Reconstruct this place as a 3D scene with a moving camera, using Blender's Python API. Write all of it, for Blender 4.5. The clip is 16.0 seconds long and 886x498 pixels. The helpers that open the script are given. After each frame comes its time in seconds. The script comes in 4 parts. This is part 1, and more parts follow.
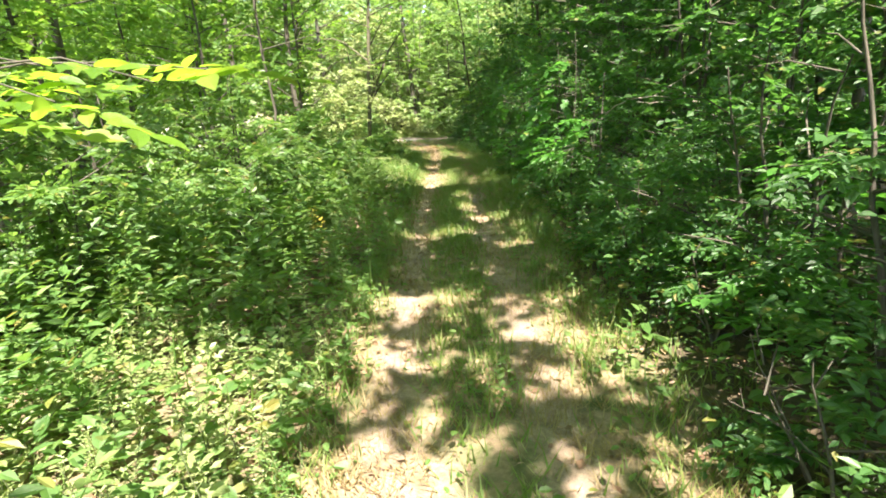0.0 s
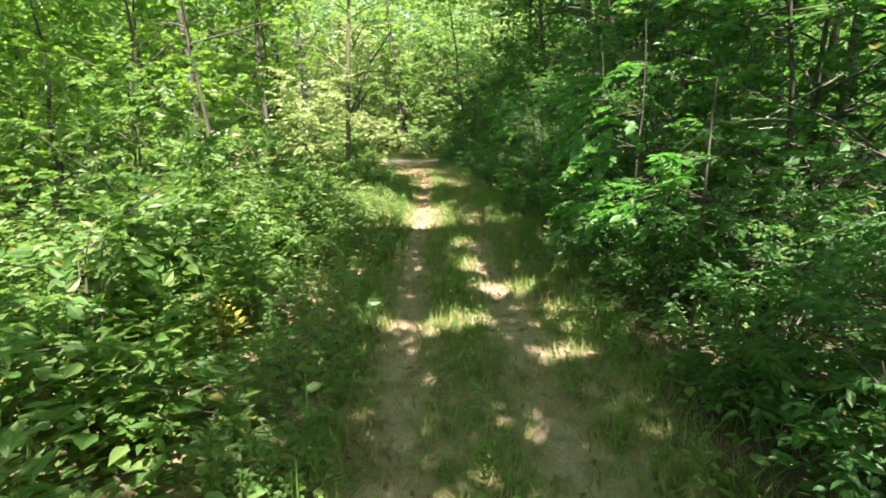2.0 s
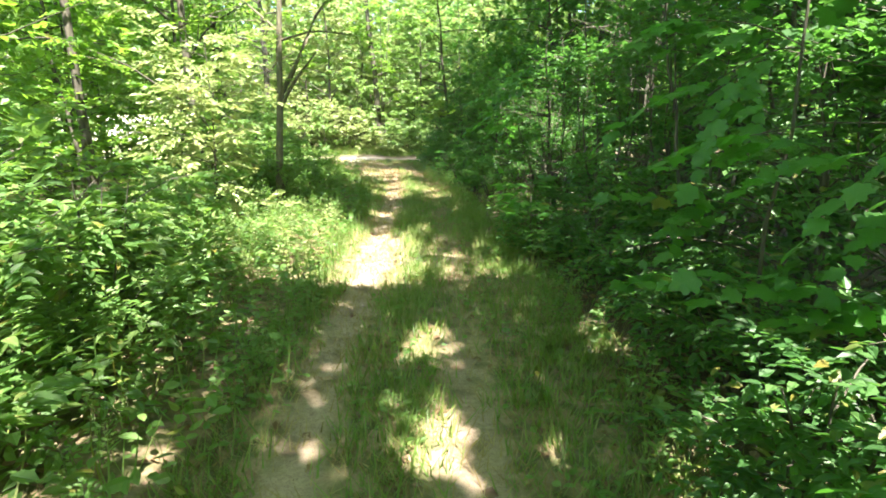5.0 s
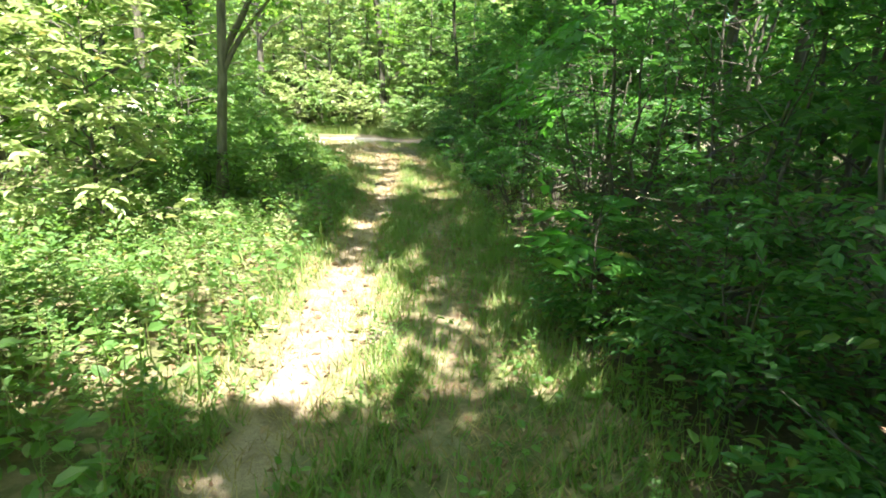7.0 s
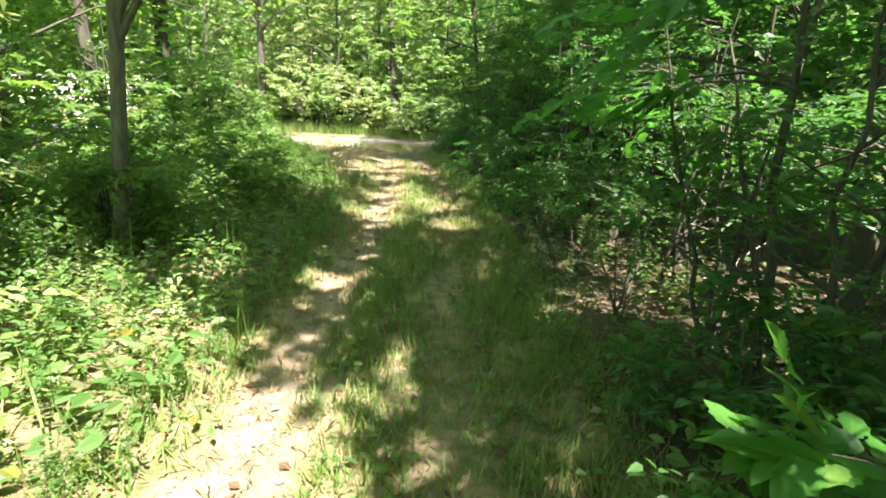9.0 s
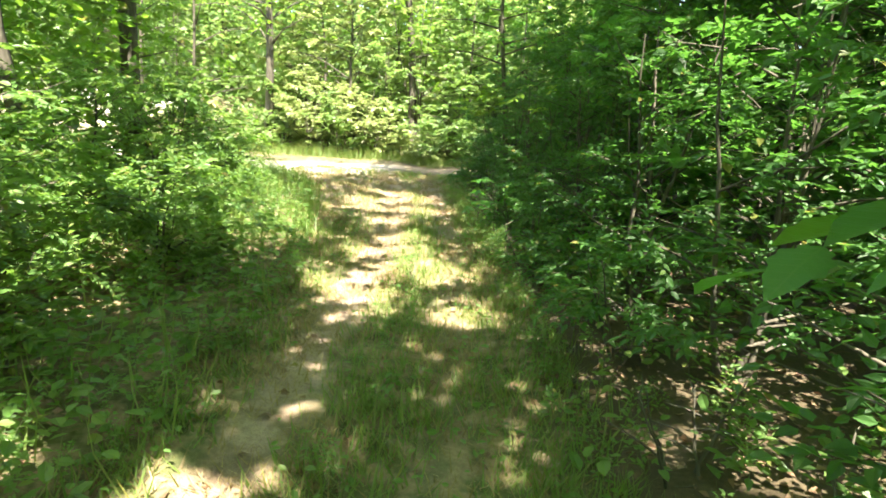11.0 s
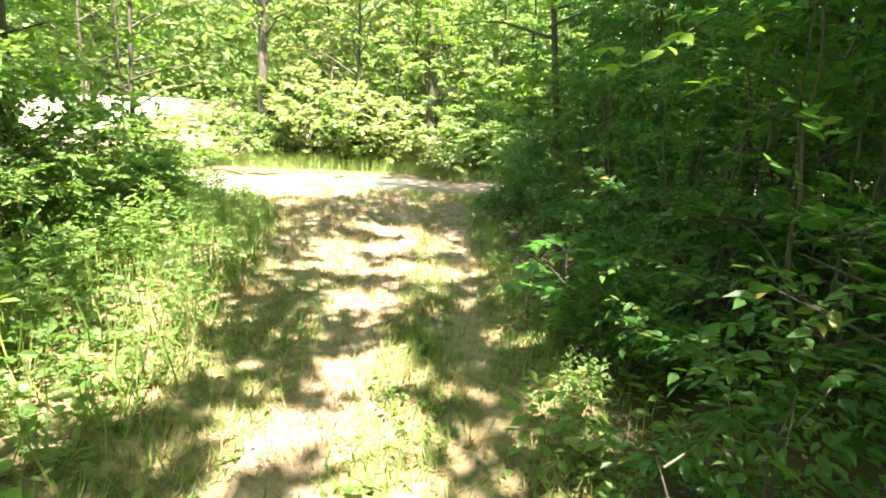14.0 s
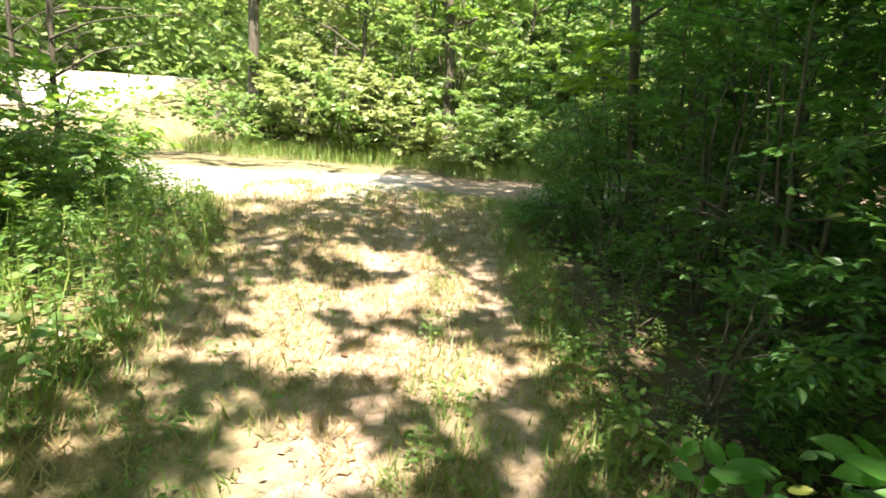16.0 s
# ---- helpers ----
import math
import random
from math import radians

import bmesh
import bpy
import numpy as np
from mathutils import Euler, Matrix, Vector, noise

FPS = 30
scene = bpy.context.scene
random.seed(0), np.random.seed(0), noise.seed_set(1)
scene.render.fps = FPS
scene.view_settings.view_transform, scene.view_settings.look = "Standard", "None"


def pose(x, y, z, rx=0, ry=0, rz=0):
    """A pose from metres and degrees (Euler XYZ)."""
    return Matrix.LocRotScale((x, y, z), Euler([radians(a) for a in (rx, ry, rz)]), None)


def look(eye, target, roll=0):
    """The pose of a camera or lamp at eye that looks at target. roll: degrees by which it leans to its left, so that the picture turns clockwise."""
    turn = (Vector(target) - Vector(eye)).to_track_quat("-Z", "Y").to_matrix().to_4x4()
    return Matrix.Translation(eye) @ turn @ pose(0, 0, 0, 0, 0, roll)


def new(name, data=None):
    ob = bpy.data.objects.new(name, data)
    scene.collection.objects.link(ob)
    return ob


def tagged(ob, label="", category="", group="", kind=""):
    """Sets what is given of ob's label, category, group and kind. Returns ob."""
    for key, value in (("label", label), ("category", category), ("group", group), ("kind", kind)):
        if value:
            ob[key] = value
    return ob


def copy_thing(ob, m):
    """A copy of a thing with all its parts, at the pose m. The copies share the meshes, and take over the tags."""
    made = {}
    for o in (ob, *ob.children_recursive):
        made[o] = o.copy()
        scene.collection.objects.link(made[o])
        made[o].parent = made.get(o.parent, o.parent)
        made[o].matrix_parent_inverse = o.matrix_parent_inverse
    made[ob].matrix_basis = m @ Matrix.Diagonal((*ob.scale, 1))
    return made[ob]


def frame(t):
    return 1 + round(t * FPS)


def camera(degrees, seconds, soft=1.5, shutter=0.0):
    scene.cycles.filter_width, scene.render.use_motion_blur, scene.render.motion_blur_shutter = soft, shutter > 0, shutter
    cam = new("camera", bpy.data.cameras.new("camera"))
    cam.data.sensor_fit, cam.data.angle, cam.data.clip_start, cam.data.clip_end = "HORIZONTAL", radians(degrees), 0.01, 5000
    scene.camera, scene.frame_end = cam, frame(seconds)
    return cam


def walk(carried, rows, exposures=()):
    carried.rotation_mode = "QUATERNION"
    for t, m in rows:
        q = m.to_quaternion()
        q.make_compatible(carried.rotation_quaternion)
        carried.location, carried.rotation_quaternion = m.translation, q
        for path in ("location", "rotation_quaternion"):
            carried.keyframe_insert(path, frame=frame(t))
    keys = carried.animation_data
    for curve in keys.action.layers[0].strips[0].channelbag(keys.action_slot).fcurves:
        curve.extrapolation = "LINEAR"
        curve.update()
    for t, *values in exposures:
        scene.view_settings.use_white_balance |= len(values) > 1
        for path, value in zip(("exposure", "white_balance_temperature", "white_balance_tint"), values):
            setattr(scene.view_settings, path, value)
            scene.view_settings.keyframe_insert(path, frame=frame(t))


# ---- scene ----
cam = camera(79.5, 16.0, soft=1.8)
PATH = [
    (0, (0.041, 0.039, 1.584), (0.015, 1.976, 1.085), -3.6),
    (0.5, (0.015, 0.704, 1.611), (-0.02, 2.642, 1.119), -3.5),
    (1, (-0.032, 1.341, 1.601), (-0.055, 3.284, 1.129), -3.0),
    (1.5, (-0.076, 1.96, 1.614), (-0.082, 3.909, 1.166), -2.8),
    (2, (-0.079, 2.602, 1.622), (-0.046, 4.554, 1.188), -2.4),
    (2.5, (-0.065, 3.277, 1.604), (-0.023, 5.23, 1.175), -2.3),
    (3, (0.047, 3.976, 1.616), (0.098, 5.927, 1.178), -1.9),
    (3.5, (0.094, 4.573, 1.623), (0.147, 6.52, 1.169), -1.7),
    (4, (0.178, 5.176, 1.612), (0.267, 7.122, 1.162), -1.2),
    (4.5, (0.226, 5.824, 1.572), (0.318, 7.768, 1.111), -1.2),
    (4.7, (0.237, 6.116, 1.547), (0.332, 8.062, 1.099), -1.0),
    (7, (0.457, 9.239, 1.527), (0.533, 11.169, 1.008), 1.7),
    (7.5, (0.46, 9.847, 1.538), (0.54, 11.776, 1.014), 1.9),
    (8, (0.533, 10.466, 1.53), (0.606, 12.394, 1.0), 2.1),
    (8.5, (0.535, 11.101, 1.528), (0.584, 13.029, 0.998), 1.9),
    (9, (0.573, 11.713, 1.502), (0.597, 13.643, 0.98), 2.5),
    (9.2, (0.57, 11.972, 1.498), (0.577, 13.901, 0.973), 2.2),
    (11.3, (0.736, 14.639, 1.557), (0.665, 16.589, 1.118), 3.3),
    (11.5, (0.753, 14.895, 1.565), (0.676, 16.846, 1.13), 3.1),
    (12, (0.748, 15.556, 1.557), (0.646, 17.506, 1.125), 2.8),
    (12.5, (0.737, 16.236, 1.53), (0.625, 18.185, 1.095), 2.6),
    (13, (0.718, 16.934, 1.499), (0.589, 18.88, 1.057), 2.4),
    (13.5, (0.705, 17.582, 1.506), (0.553, 19.527, 1.065), 2.4),
    (14, (0.588, 18.235, 1.544), (0.422, 20.179, 1.104), 2.6),
    (14.5, (0.547, 18.885, 1.534), (0.355, 20.818, 1.057), 2.8),
    (15, (0.433, 19.541, 1.506), (0.224, 21.465, 1.001), 3.2),
    (15.5, (0.4, 20.273, 1.453), (0.18, 22.2, 0.967), 3.3),
    (16, (0.219, 20.897, 1.467), (0.016, 22.829, 0.988), 3.9),
]
EXPOSURE = [(0, 2.45, 6700, 22), (0.5, 2.2, 6650, 21), (1.5, 2.2, 6600, 20), (2.5, 2.5, 6600, 18), (3.5, 2.75, 6500, 17), (4.5, 2.85, 6500, 17), (7, 2.7, 6300, 14), (7.5, 2.7, 6300, 14), (9, 2.48, 6500, 16), (11.5, 3.0, 7000, 15), (13.5, 3.15, 7100, 20), (14.5, 2.85, 7050, 21), (16, 2.42, 7000, 21)]
walk(cam, [(t, look(eye, target, roll)) for t, eye, target, roll in PATH], EXPOSURE)

# ---- light ----
SUN_AZ, SUN_EL = 163.0, 64.0          # degrees right of ahead, degrees up
SUN_TO = Vector((math.sin(radians(SUN_AZ)) * math.cos(radians(SUN_EL)),
                 math.cos(radians(SUN_AZ)) * math.cos(radians(SUN_EL)), math.sin(radians(SUN_EL))))
world = bpy.data.worlds.new("summer_sky")
scene.world = world
world.use_nodes = True
wn = world.node_tree
sky = wn.nodes.new("ShaderNodeTexSky")
sky.sky_type, sky.sun_disc = "NISHITA", False
sky.sun_elevation, sky.sun_rotation = radians(SUN_EL), radians(SUN_AZ)
wn.links.new(sky.outputs[0], wn.nodes["Background"].inputs[0])
wn.nodes["Background"].inputs[1].default_value = 0.11
sun_data = bpy.data.lights.new("sun", "SUN")
sun_data.energy, sun_data.angle, sun_data.color = 5.0, radians(0.53), (1.0, 0.94, 0.84)
sun = new("sun", sun_data)
sun.matrix_world = look((0, 0, 40), Vector((0, 0, 40)) - SUN_TO)

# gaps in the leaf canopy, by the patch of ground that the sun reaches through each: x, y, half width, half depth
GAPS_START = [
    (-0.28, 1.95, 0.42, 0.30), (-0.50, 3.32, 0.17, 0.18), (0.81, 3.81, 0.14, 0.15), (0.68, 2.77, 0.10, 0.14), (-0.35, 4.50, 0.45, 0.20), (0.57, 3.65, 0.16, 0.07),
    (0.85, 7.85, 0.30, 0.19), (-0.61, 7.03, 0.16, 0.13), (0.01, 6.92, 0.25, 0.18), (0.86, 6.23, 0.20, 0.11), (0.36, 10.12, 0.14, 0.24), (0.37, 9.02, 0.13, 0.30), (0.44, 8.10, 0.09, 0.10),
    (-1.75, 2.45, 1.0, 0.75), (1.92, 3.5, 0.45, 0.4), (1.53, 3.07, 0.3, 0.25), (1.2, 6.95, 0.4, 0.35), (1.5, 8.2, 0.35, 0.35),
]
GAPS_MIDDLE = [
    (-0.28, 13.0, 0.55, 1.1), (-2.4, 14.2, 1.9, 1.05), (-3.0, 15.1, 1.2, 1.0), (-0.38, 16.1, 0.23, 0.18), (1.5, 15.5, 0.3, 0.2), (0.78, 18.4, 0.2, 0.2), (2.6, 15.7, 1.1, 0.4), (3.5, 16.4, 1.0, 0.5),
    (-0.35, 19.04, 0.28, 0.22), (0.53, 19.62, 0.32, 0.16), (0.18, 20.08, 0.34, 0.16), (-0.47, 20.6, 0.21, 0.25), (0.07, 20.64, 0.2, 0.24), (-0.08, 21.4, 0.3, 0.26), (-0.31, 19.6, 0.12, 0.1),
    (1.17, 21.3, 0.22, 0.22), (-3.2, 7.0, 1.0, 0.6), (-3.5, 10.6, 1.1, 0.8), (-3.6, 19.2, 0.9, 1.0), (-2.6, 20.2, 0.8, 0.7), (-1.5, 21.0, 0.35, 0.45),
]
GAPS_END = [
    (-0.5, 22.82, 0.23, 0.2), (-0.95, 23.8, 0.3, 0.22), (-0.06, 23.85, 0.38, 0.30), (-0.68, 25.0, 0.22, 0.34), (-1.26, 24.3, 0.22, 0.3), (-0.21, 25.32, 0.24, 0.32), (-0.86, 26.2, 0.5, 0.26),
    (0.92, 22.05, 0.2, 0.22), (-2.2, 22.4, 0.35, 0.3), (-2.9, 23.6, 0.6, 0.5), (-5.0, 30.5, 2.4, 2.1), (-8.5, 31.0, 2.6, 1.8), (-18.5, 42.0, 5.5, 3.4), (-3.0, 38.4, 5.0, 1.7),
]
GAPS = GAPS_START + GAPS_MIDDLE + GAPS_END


# smaller openings in the high crowns alone, over the bushes and weeds on both sides
gap_rng = np.random.default_rng(21)
HIGH_GAPS = [(gap_rng.uniform(1.2, 3.6), gap_rng.uniform(1.5, 11.5), gap_rng.uniform(0.2, 0.6), gap_rng.uniform(0.2, 0.5)) for _ in range(44)]
HIGH_GAPS += [(gap_rng.uniform(1.9, 4.4), gap_rng.uniform(14.8, 20.5), gap_rng.uniform(0.2, 0.5), gap_rng.uniform(0.2, 0.45)) for _ in range(40)]
HIGH_GAPS += [(gap_rng.uniform(1.3, 2.6), gap_rng.uniform(17.0, 19.8), gap_rng.uniform(0.12, 0.32), gap_rng.uniform(0.12, 0.3)) for _ in range(14)]
HIGH_GAPS += [(gap_rng.uniform(-7.0, -1.0), gap_rng.uniform(0, 28), gap_rng.uniform(0.3, 0.9), gap_rng.uniform(0.25, 0.6)) for _ in range(34)]


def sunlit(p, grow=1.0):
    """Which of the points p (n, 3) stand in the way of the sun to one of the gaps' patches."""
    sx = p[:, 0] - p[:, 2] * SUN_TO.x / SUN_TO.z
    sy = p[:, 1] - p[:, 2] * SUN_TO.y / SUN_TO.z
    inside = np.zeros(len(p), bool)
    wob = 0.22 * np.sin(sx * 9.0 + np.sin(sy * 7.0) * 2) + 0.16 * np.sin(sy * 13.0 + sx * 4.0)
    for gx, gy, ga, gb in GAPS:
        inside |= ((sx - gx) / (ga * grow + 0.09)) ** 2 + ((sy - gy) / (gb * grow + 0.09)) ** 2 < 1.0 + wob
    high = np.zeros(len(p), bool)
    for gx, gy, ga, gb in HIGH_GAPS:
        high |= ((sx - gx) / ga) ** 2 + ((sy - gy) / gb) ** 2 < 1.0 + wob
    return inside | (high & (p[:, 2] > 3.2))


# ---- materials ----
def material(name):
    m = bpy.data.materials.new(name)
    m.use_nodes = True
    t = m.node_tree
    return m, t, t.nodes["Principled BSDF"], t.nodes["Material Output"]


def ramp(t, fac, stops):
    r = t.nodes.new("ShaderNodeValToRGB")
    e = r.color_ramp.elements
    while len(e) < len(stops):
        e.new(0.5)
    for el, (pos, col) in zip(e, stops):
        el.position, el.color = pos, (*col, 1)
    t.links.new(fac, r.inputs[0])
    return r.outputs[0]


def noise_tex(t, scale, detail=4.0, coord="Object", stretch=None):
    c = t.nodes.new("ShaderNodeTexCoord")
    n = t.nodes.new("ShaderNodeTexNoise")
    n.inputs["Scale"].default_value, n.inputs["Detail"].default_value = scale, detail
    src = c.outputs[coord]
    if stretch:
        mp = t.nodes.new("ShaderNodeMapping")
        mp.inputs["Scale"].default_value = stretch
        t.links.new(src, mp.inputs[0])
        src = mp.outputs[0]
    t.links.new(src, n.inputs["Vector"])
    return n.outputs["Fac"]


def mix(t, fac, a, b, mode="MIX"):
    n = t.nodes.new("ShaderNodeMix")
    n.data_type, n.blend_type = "RGBA", mode
    for sock, v in ((n.inputs["Factor"], fac), (n.inputs["A"], a), (n.inputs["B"], b)):
        if isinstance(v, bpy.types.NodeSocket):
            t.links.new(v, sock)
        elif isinstance(v, float):
            sock.default_value = v
        else:
            sock.default_value = (*v, 1)
    return n.outputs["Result"]


def bump(t, bsdf, height, strength, distance=0.01):
    b = t.nodes.new("ShaderNodeBump")
    b.inputs["Strength"].default_value, b.inputs["Distance"].default_value = strength, distance
    t.links.new(height, b.inputs["Height"])
    t.links.new(b.outputs[0], bsdf.inputs["Normal"])


def leaf_material(name, dark, mid, light, through_col, share=0.42, rough=0.42, single=False):
    """Green leaf: a glossy skin that lets part of the light through."""
    m, t, b, out = material(name)
    geo = t.nodes.new("ShaderNodeNewGeometry")
    pick = t.nodes.new("ShaderNodeObjectInfo").outputs["Random"] if single else geo.outputs["Random Per Island"]
    col = ramp(t, pick, [(0.0, dark), (0.5, mid), (0.92, light), (1.0, (0.20, 0.17, 0.03))])
    fine = noise_tex(t, 55.0, 3.0)
    col = mix(t, fine, col, mix(t, 0.5, col, (0.5, 0.5, 0.5), "MULTIPLY"))
    if single:
        # midrib and side veins along the leaf's own length and width
        sep = t.nodes.new("ShaderNodeSeparateXYZ")
        t.links.new(t.nodes.new("ShaderNodeTexCoord").outputs["Object"], sep.inputs[0])

        def calc(op, a, c):
            n = t.nodes.new("ShaderNodeMath")
            n.operation = op
            for k, v in enumerate((a, c)):
                if isinstance(v, bpy.types.NodeSocket):
                    t.links.new(v, n.inputs[k])
                else:
                    n.inputs[k].default_value = v
            return n.outputs[0]
        wide = calc("ABSOLUTE", sep.outputs[0], 0.0)
        side = calc("POWER", calc("ABSOLUTE", calc("SINE", calc("MULTIPLY", calc("SUBTRACT", sep.outputs[1], calc("MULTIPLY", wide, 0.8)), 26.0), 0.0), 0.0), 14.0)
        rib = calc("MAXIMUM", calc("LESS_THAN", wide, 0.012), calc("MULTIPLY", side, 0.5))
        col = mix(t, calc("MULTIPLY", rib, 0.18), col, mix(t, 0.6, col, (0.35, 0.42, 0.16)))
        fine = mix(t, 0.35, fine, rib)
    t.links.new(col, b.inputs["Base Color"])
    b.inputs["Roughness"].default_value = rough
    b.inputs["Specular IOR Level"].default_value = 0.5
    bump(t, b, fine, 0.35, 0.004)
    tr = t.nodes.new("ShaderNodeBsdfTranslucent")
    tcol = mix(t, pick, through_col, tuple(0.72 * c for c in through_col))
    t.links.new(tcol, tr.inputs[0])
    sh = t.nodes.new("ShaderNodeMixShader")
    sh.inputs[0].default_value = share
    t.links.new(b.outputs[0], sh.inputs[1])
    t.links.new(tr.outputs[0], sh.inputs[2])
    t.links.new(sh.outputs[0], out.inputs[0])
    return m


LEAF_SHRUB = leaf_material("shrub_leaf", (0.030, 0.088, 0.022), (0.048, 0.14, 0.034), (0.095, 0.205, 0.055), (0.15, 0.42, 0.055), rough=0.48)
# paler than the near leaves: distance haze and strong sun put into the colour
LEAF_FAR_HAZE = leaf_material("far_haze_leaf", (0.085, 0.18, 0.045), (0.15, 0.265, 0.085), (0.26, 0.35, 0.15), (0.38, 0.60, 0.14), share=0.45)
LEAF_WEED = leaf_material("weed_leaf", (0.058, 0.14, 0.03), (0.10, 0.21, 0.05), (0.185, 0.285, 0.08), (0.27, 0.50, 0.075), rough=0.5)
LEAF_TREE = leaf_material("tree_leaf", (0.055, 0.15, 0.022), (0.10, 0.23, 0.035), (0.18, 0.30, 0.06), (0.33, 0.60, 0.06), share=0.5)
# whitish leaf tone: the glare of strong sun is put into the colour
LEAF_SUN_PALE = leaf_material("sun_pale_leaf", (0.17, 0.25, 0.07), (0.27, 0.35, 0.13), (0.38, 0.44, 0.2), (0.5, 0.62, 0.2), share=0.35)
LEAF_YELLOW = leaf_material("yellowing_leaf", (0.20, 0.22, 0.03), (0.36, 0.32, 0.045), (0.50, 0.40, 0.06), (0.5, 0.5, 0.06), rough=0.5)
LEAF_BROAD = leaf_material("broad_leaf", (0.035, 0.13, 0.02), (0.055, 0.19, 0.03), (0.09, 0.25, 0.045), (0.16, 0.52, 0.05), rough=0.38, single=True)
LEAF_BRIGHT = leaf_material("bright_leaf", (0.07, 0.17, 0.015), (0.12, 0.25, 0.02), (0.20, 0.33, 0.04), (0.40, 0.66, 0.05), share=0.5, single=True)
GRASS = leaf_material("grass_blade", (0.07, 0.15, 0.028), (0.13, 0.225, 0.045), (0.29, 0.31, 0.10), (0.28, 0.46, 0.07), share=0.35, rough=0.5)
STRAW = leaf_material("straw_blade", (0.19, 0.145, 0.065), (0.31, 0.24, 0.11), (0.46, 0.37, 0.19), (0.36, 0.28, 0.09), share=0.3, rough=0.6)
LITTER = leaf_material("dry_leaf", (0.13, 0.075, 0.04), (0.24, 0.15, 0.085), (0.42, 0.29, 0.19), (0.3, 0.17, 0.08), share=0.15, rough=0.6)


def distant_material():
    m, t, b, out = material("distant_woods")
    # dark leaf gaps and lit clumps are mottled into the plain sheet's colour
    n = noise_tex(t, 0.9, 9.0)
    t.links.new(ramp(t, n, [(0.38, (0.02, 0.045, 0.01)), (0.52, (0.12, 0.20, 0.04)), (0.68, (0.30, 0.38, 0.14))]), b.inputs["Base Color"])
    b.inputs["Roughness"].default_value = 0.8
    bump(t, b, n, 1.0, 1.0)
    return m


LEAF_WOODS = distant_material()


def bark_material(name, a, b_, scale=18.0):
    m, t, b, out = material(name)
    n = noise_tex(t, scale, 8.0, stretch=(1, 1, 0.22))
    big = noise_tex(t, 2.5, 3.0)
    col = mix(t, big, ramp(t, n, [(0.3, a), (0.7, b_)]), (0.13, 0.15, 0.09), "MIX")
    col = mix(t, 0.65, col, ramp(t, n, [(0.3, a), (0.7, b_)]))
    t.links.new(col, b.inputs["Base Color"])
    b.inputs["Roughness"].default_value = 0.85
    bump(t, b, n, 0.9, 0.03)
    return m


BARK = bark_material("grey_brown_bark", (0.028, 0.022, 0.017), (0.12, 0.10, 0.075))
BARK_OLIVE = bark_material("olive_brown_bark", (0.06, 0.052, 0.03), (0.19, 0.165, 0.10), 22.0)
BARK_PALE = bark_material("pale_dead_wood", (0.28, 0.23, 0.17), (0.55, 0.48, 0.38), 30.0)
STEM = bark_material("green_stem", (0.09, 0.13, 0.04), (0.18, 0.22, 0.08), 40.0)


def ground_material():
    m, t, b, out = material("forest_soil")
    at = t.nodes.new("ShaderNodeAttribute")
    at.attribute_name = "bare"
    rd = t.nodes.new("ShaderNodeAttribute")
    rd.attribute_name = "gravel"
    big = noise_tex(t, 1.1, 5.0)
    fine = noise_tex(t, 38.0, 8.0)
    grit = noise_tex(t, 160.0, 4.0)
    gr = t.nodes.new("ShaderNodeAttribute")
    gr.attribute_name = "thatch"
    litter = mix(t, fine, (0.03, 0.028, 0.013), (0.13, 0.095, 0.05))
    patch = noise_tex(t, 7.0, 6.0)
    straw = mix(t, fine, (0.15, 0.115, 0.06), (0.40, 0.31, 0.18))
    green = mix(t, fine, (0.055, 0.075, 0.022), (0.16, 0.17, 0.06))
    thatch = mix(t, ramp(t, patch, [(0.42, (0, 0, 0)), (0.56, (1, 1, 1))]), straw, green)
    litter = mix(t, gr.outputs["Fac"], litter, thatch)
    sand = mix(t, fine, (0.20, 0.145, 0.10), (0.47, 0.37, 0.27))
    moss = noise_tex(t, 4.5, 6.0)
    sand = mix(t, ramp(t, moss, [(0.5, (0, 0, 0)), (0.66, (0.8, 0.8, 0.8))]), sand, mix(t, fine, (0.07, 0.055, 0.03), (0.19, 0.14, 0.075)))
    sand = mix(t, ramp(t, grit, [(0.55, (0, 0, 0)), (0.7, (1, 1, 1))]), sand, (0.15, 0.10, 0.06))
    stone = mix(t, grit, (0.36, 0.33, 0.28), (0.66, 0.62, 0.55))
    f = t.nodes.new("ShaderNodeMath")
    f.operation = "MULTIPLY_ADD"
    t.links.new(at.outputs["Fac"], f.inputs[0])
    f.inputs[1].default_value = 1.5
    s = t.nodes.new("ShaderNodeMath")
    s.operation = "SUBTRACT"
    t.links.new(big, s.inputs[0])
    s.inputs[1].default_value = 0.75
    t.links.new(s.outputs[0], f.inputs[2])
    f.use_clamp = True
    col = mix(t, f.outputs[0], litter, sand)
    col = mix(t, rd.outputs["Fac"], col, stone)
    t.links.new(col, b.inputs["Base Color"])
    b.inputs["Roughness"].default_value = 0.95
    bump(t, b, mix(t, 0.5, fine, grit), 0.8, 0.03)
    return m


SOIL = ground_material()


# ---- mesh tools ----
def link(name, me, parent=None, label=""):
    ob = new(name, me)
    if parent:
        ob.parent = parent
    if label:
        ob["label"] = label
    return ob


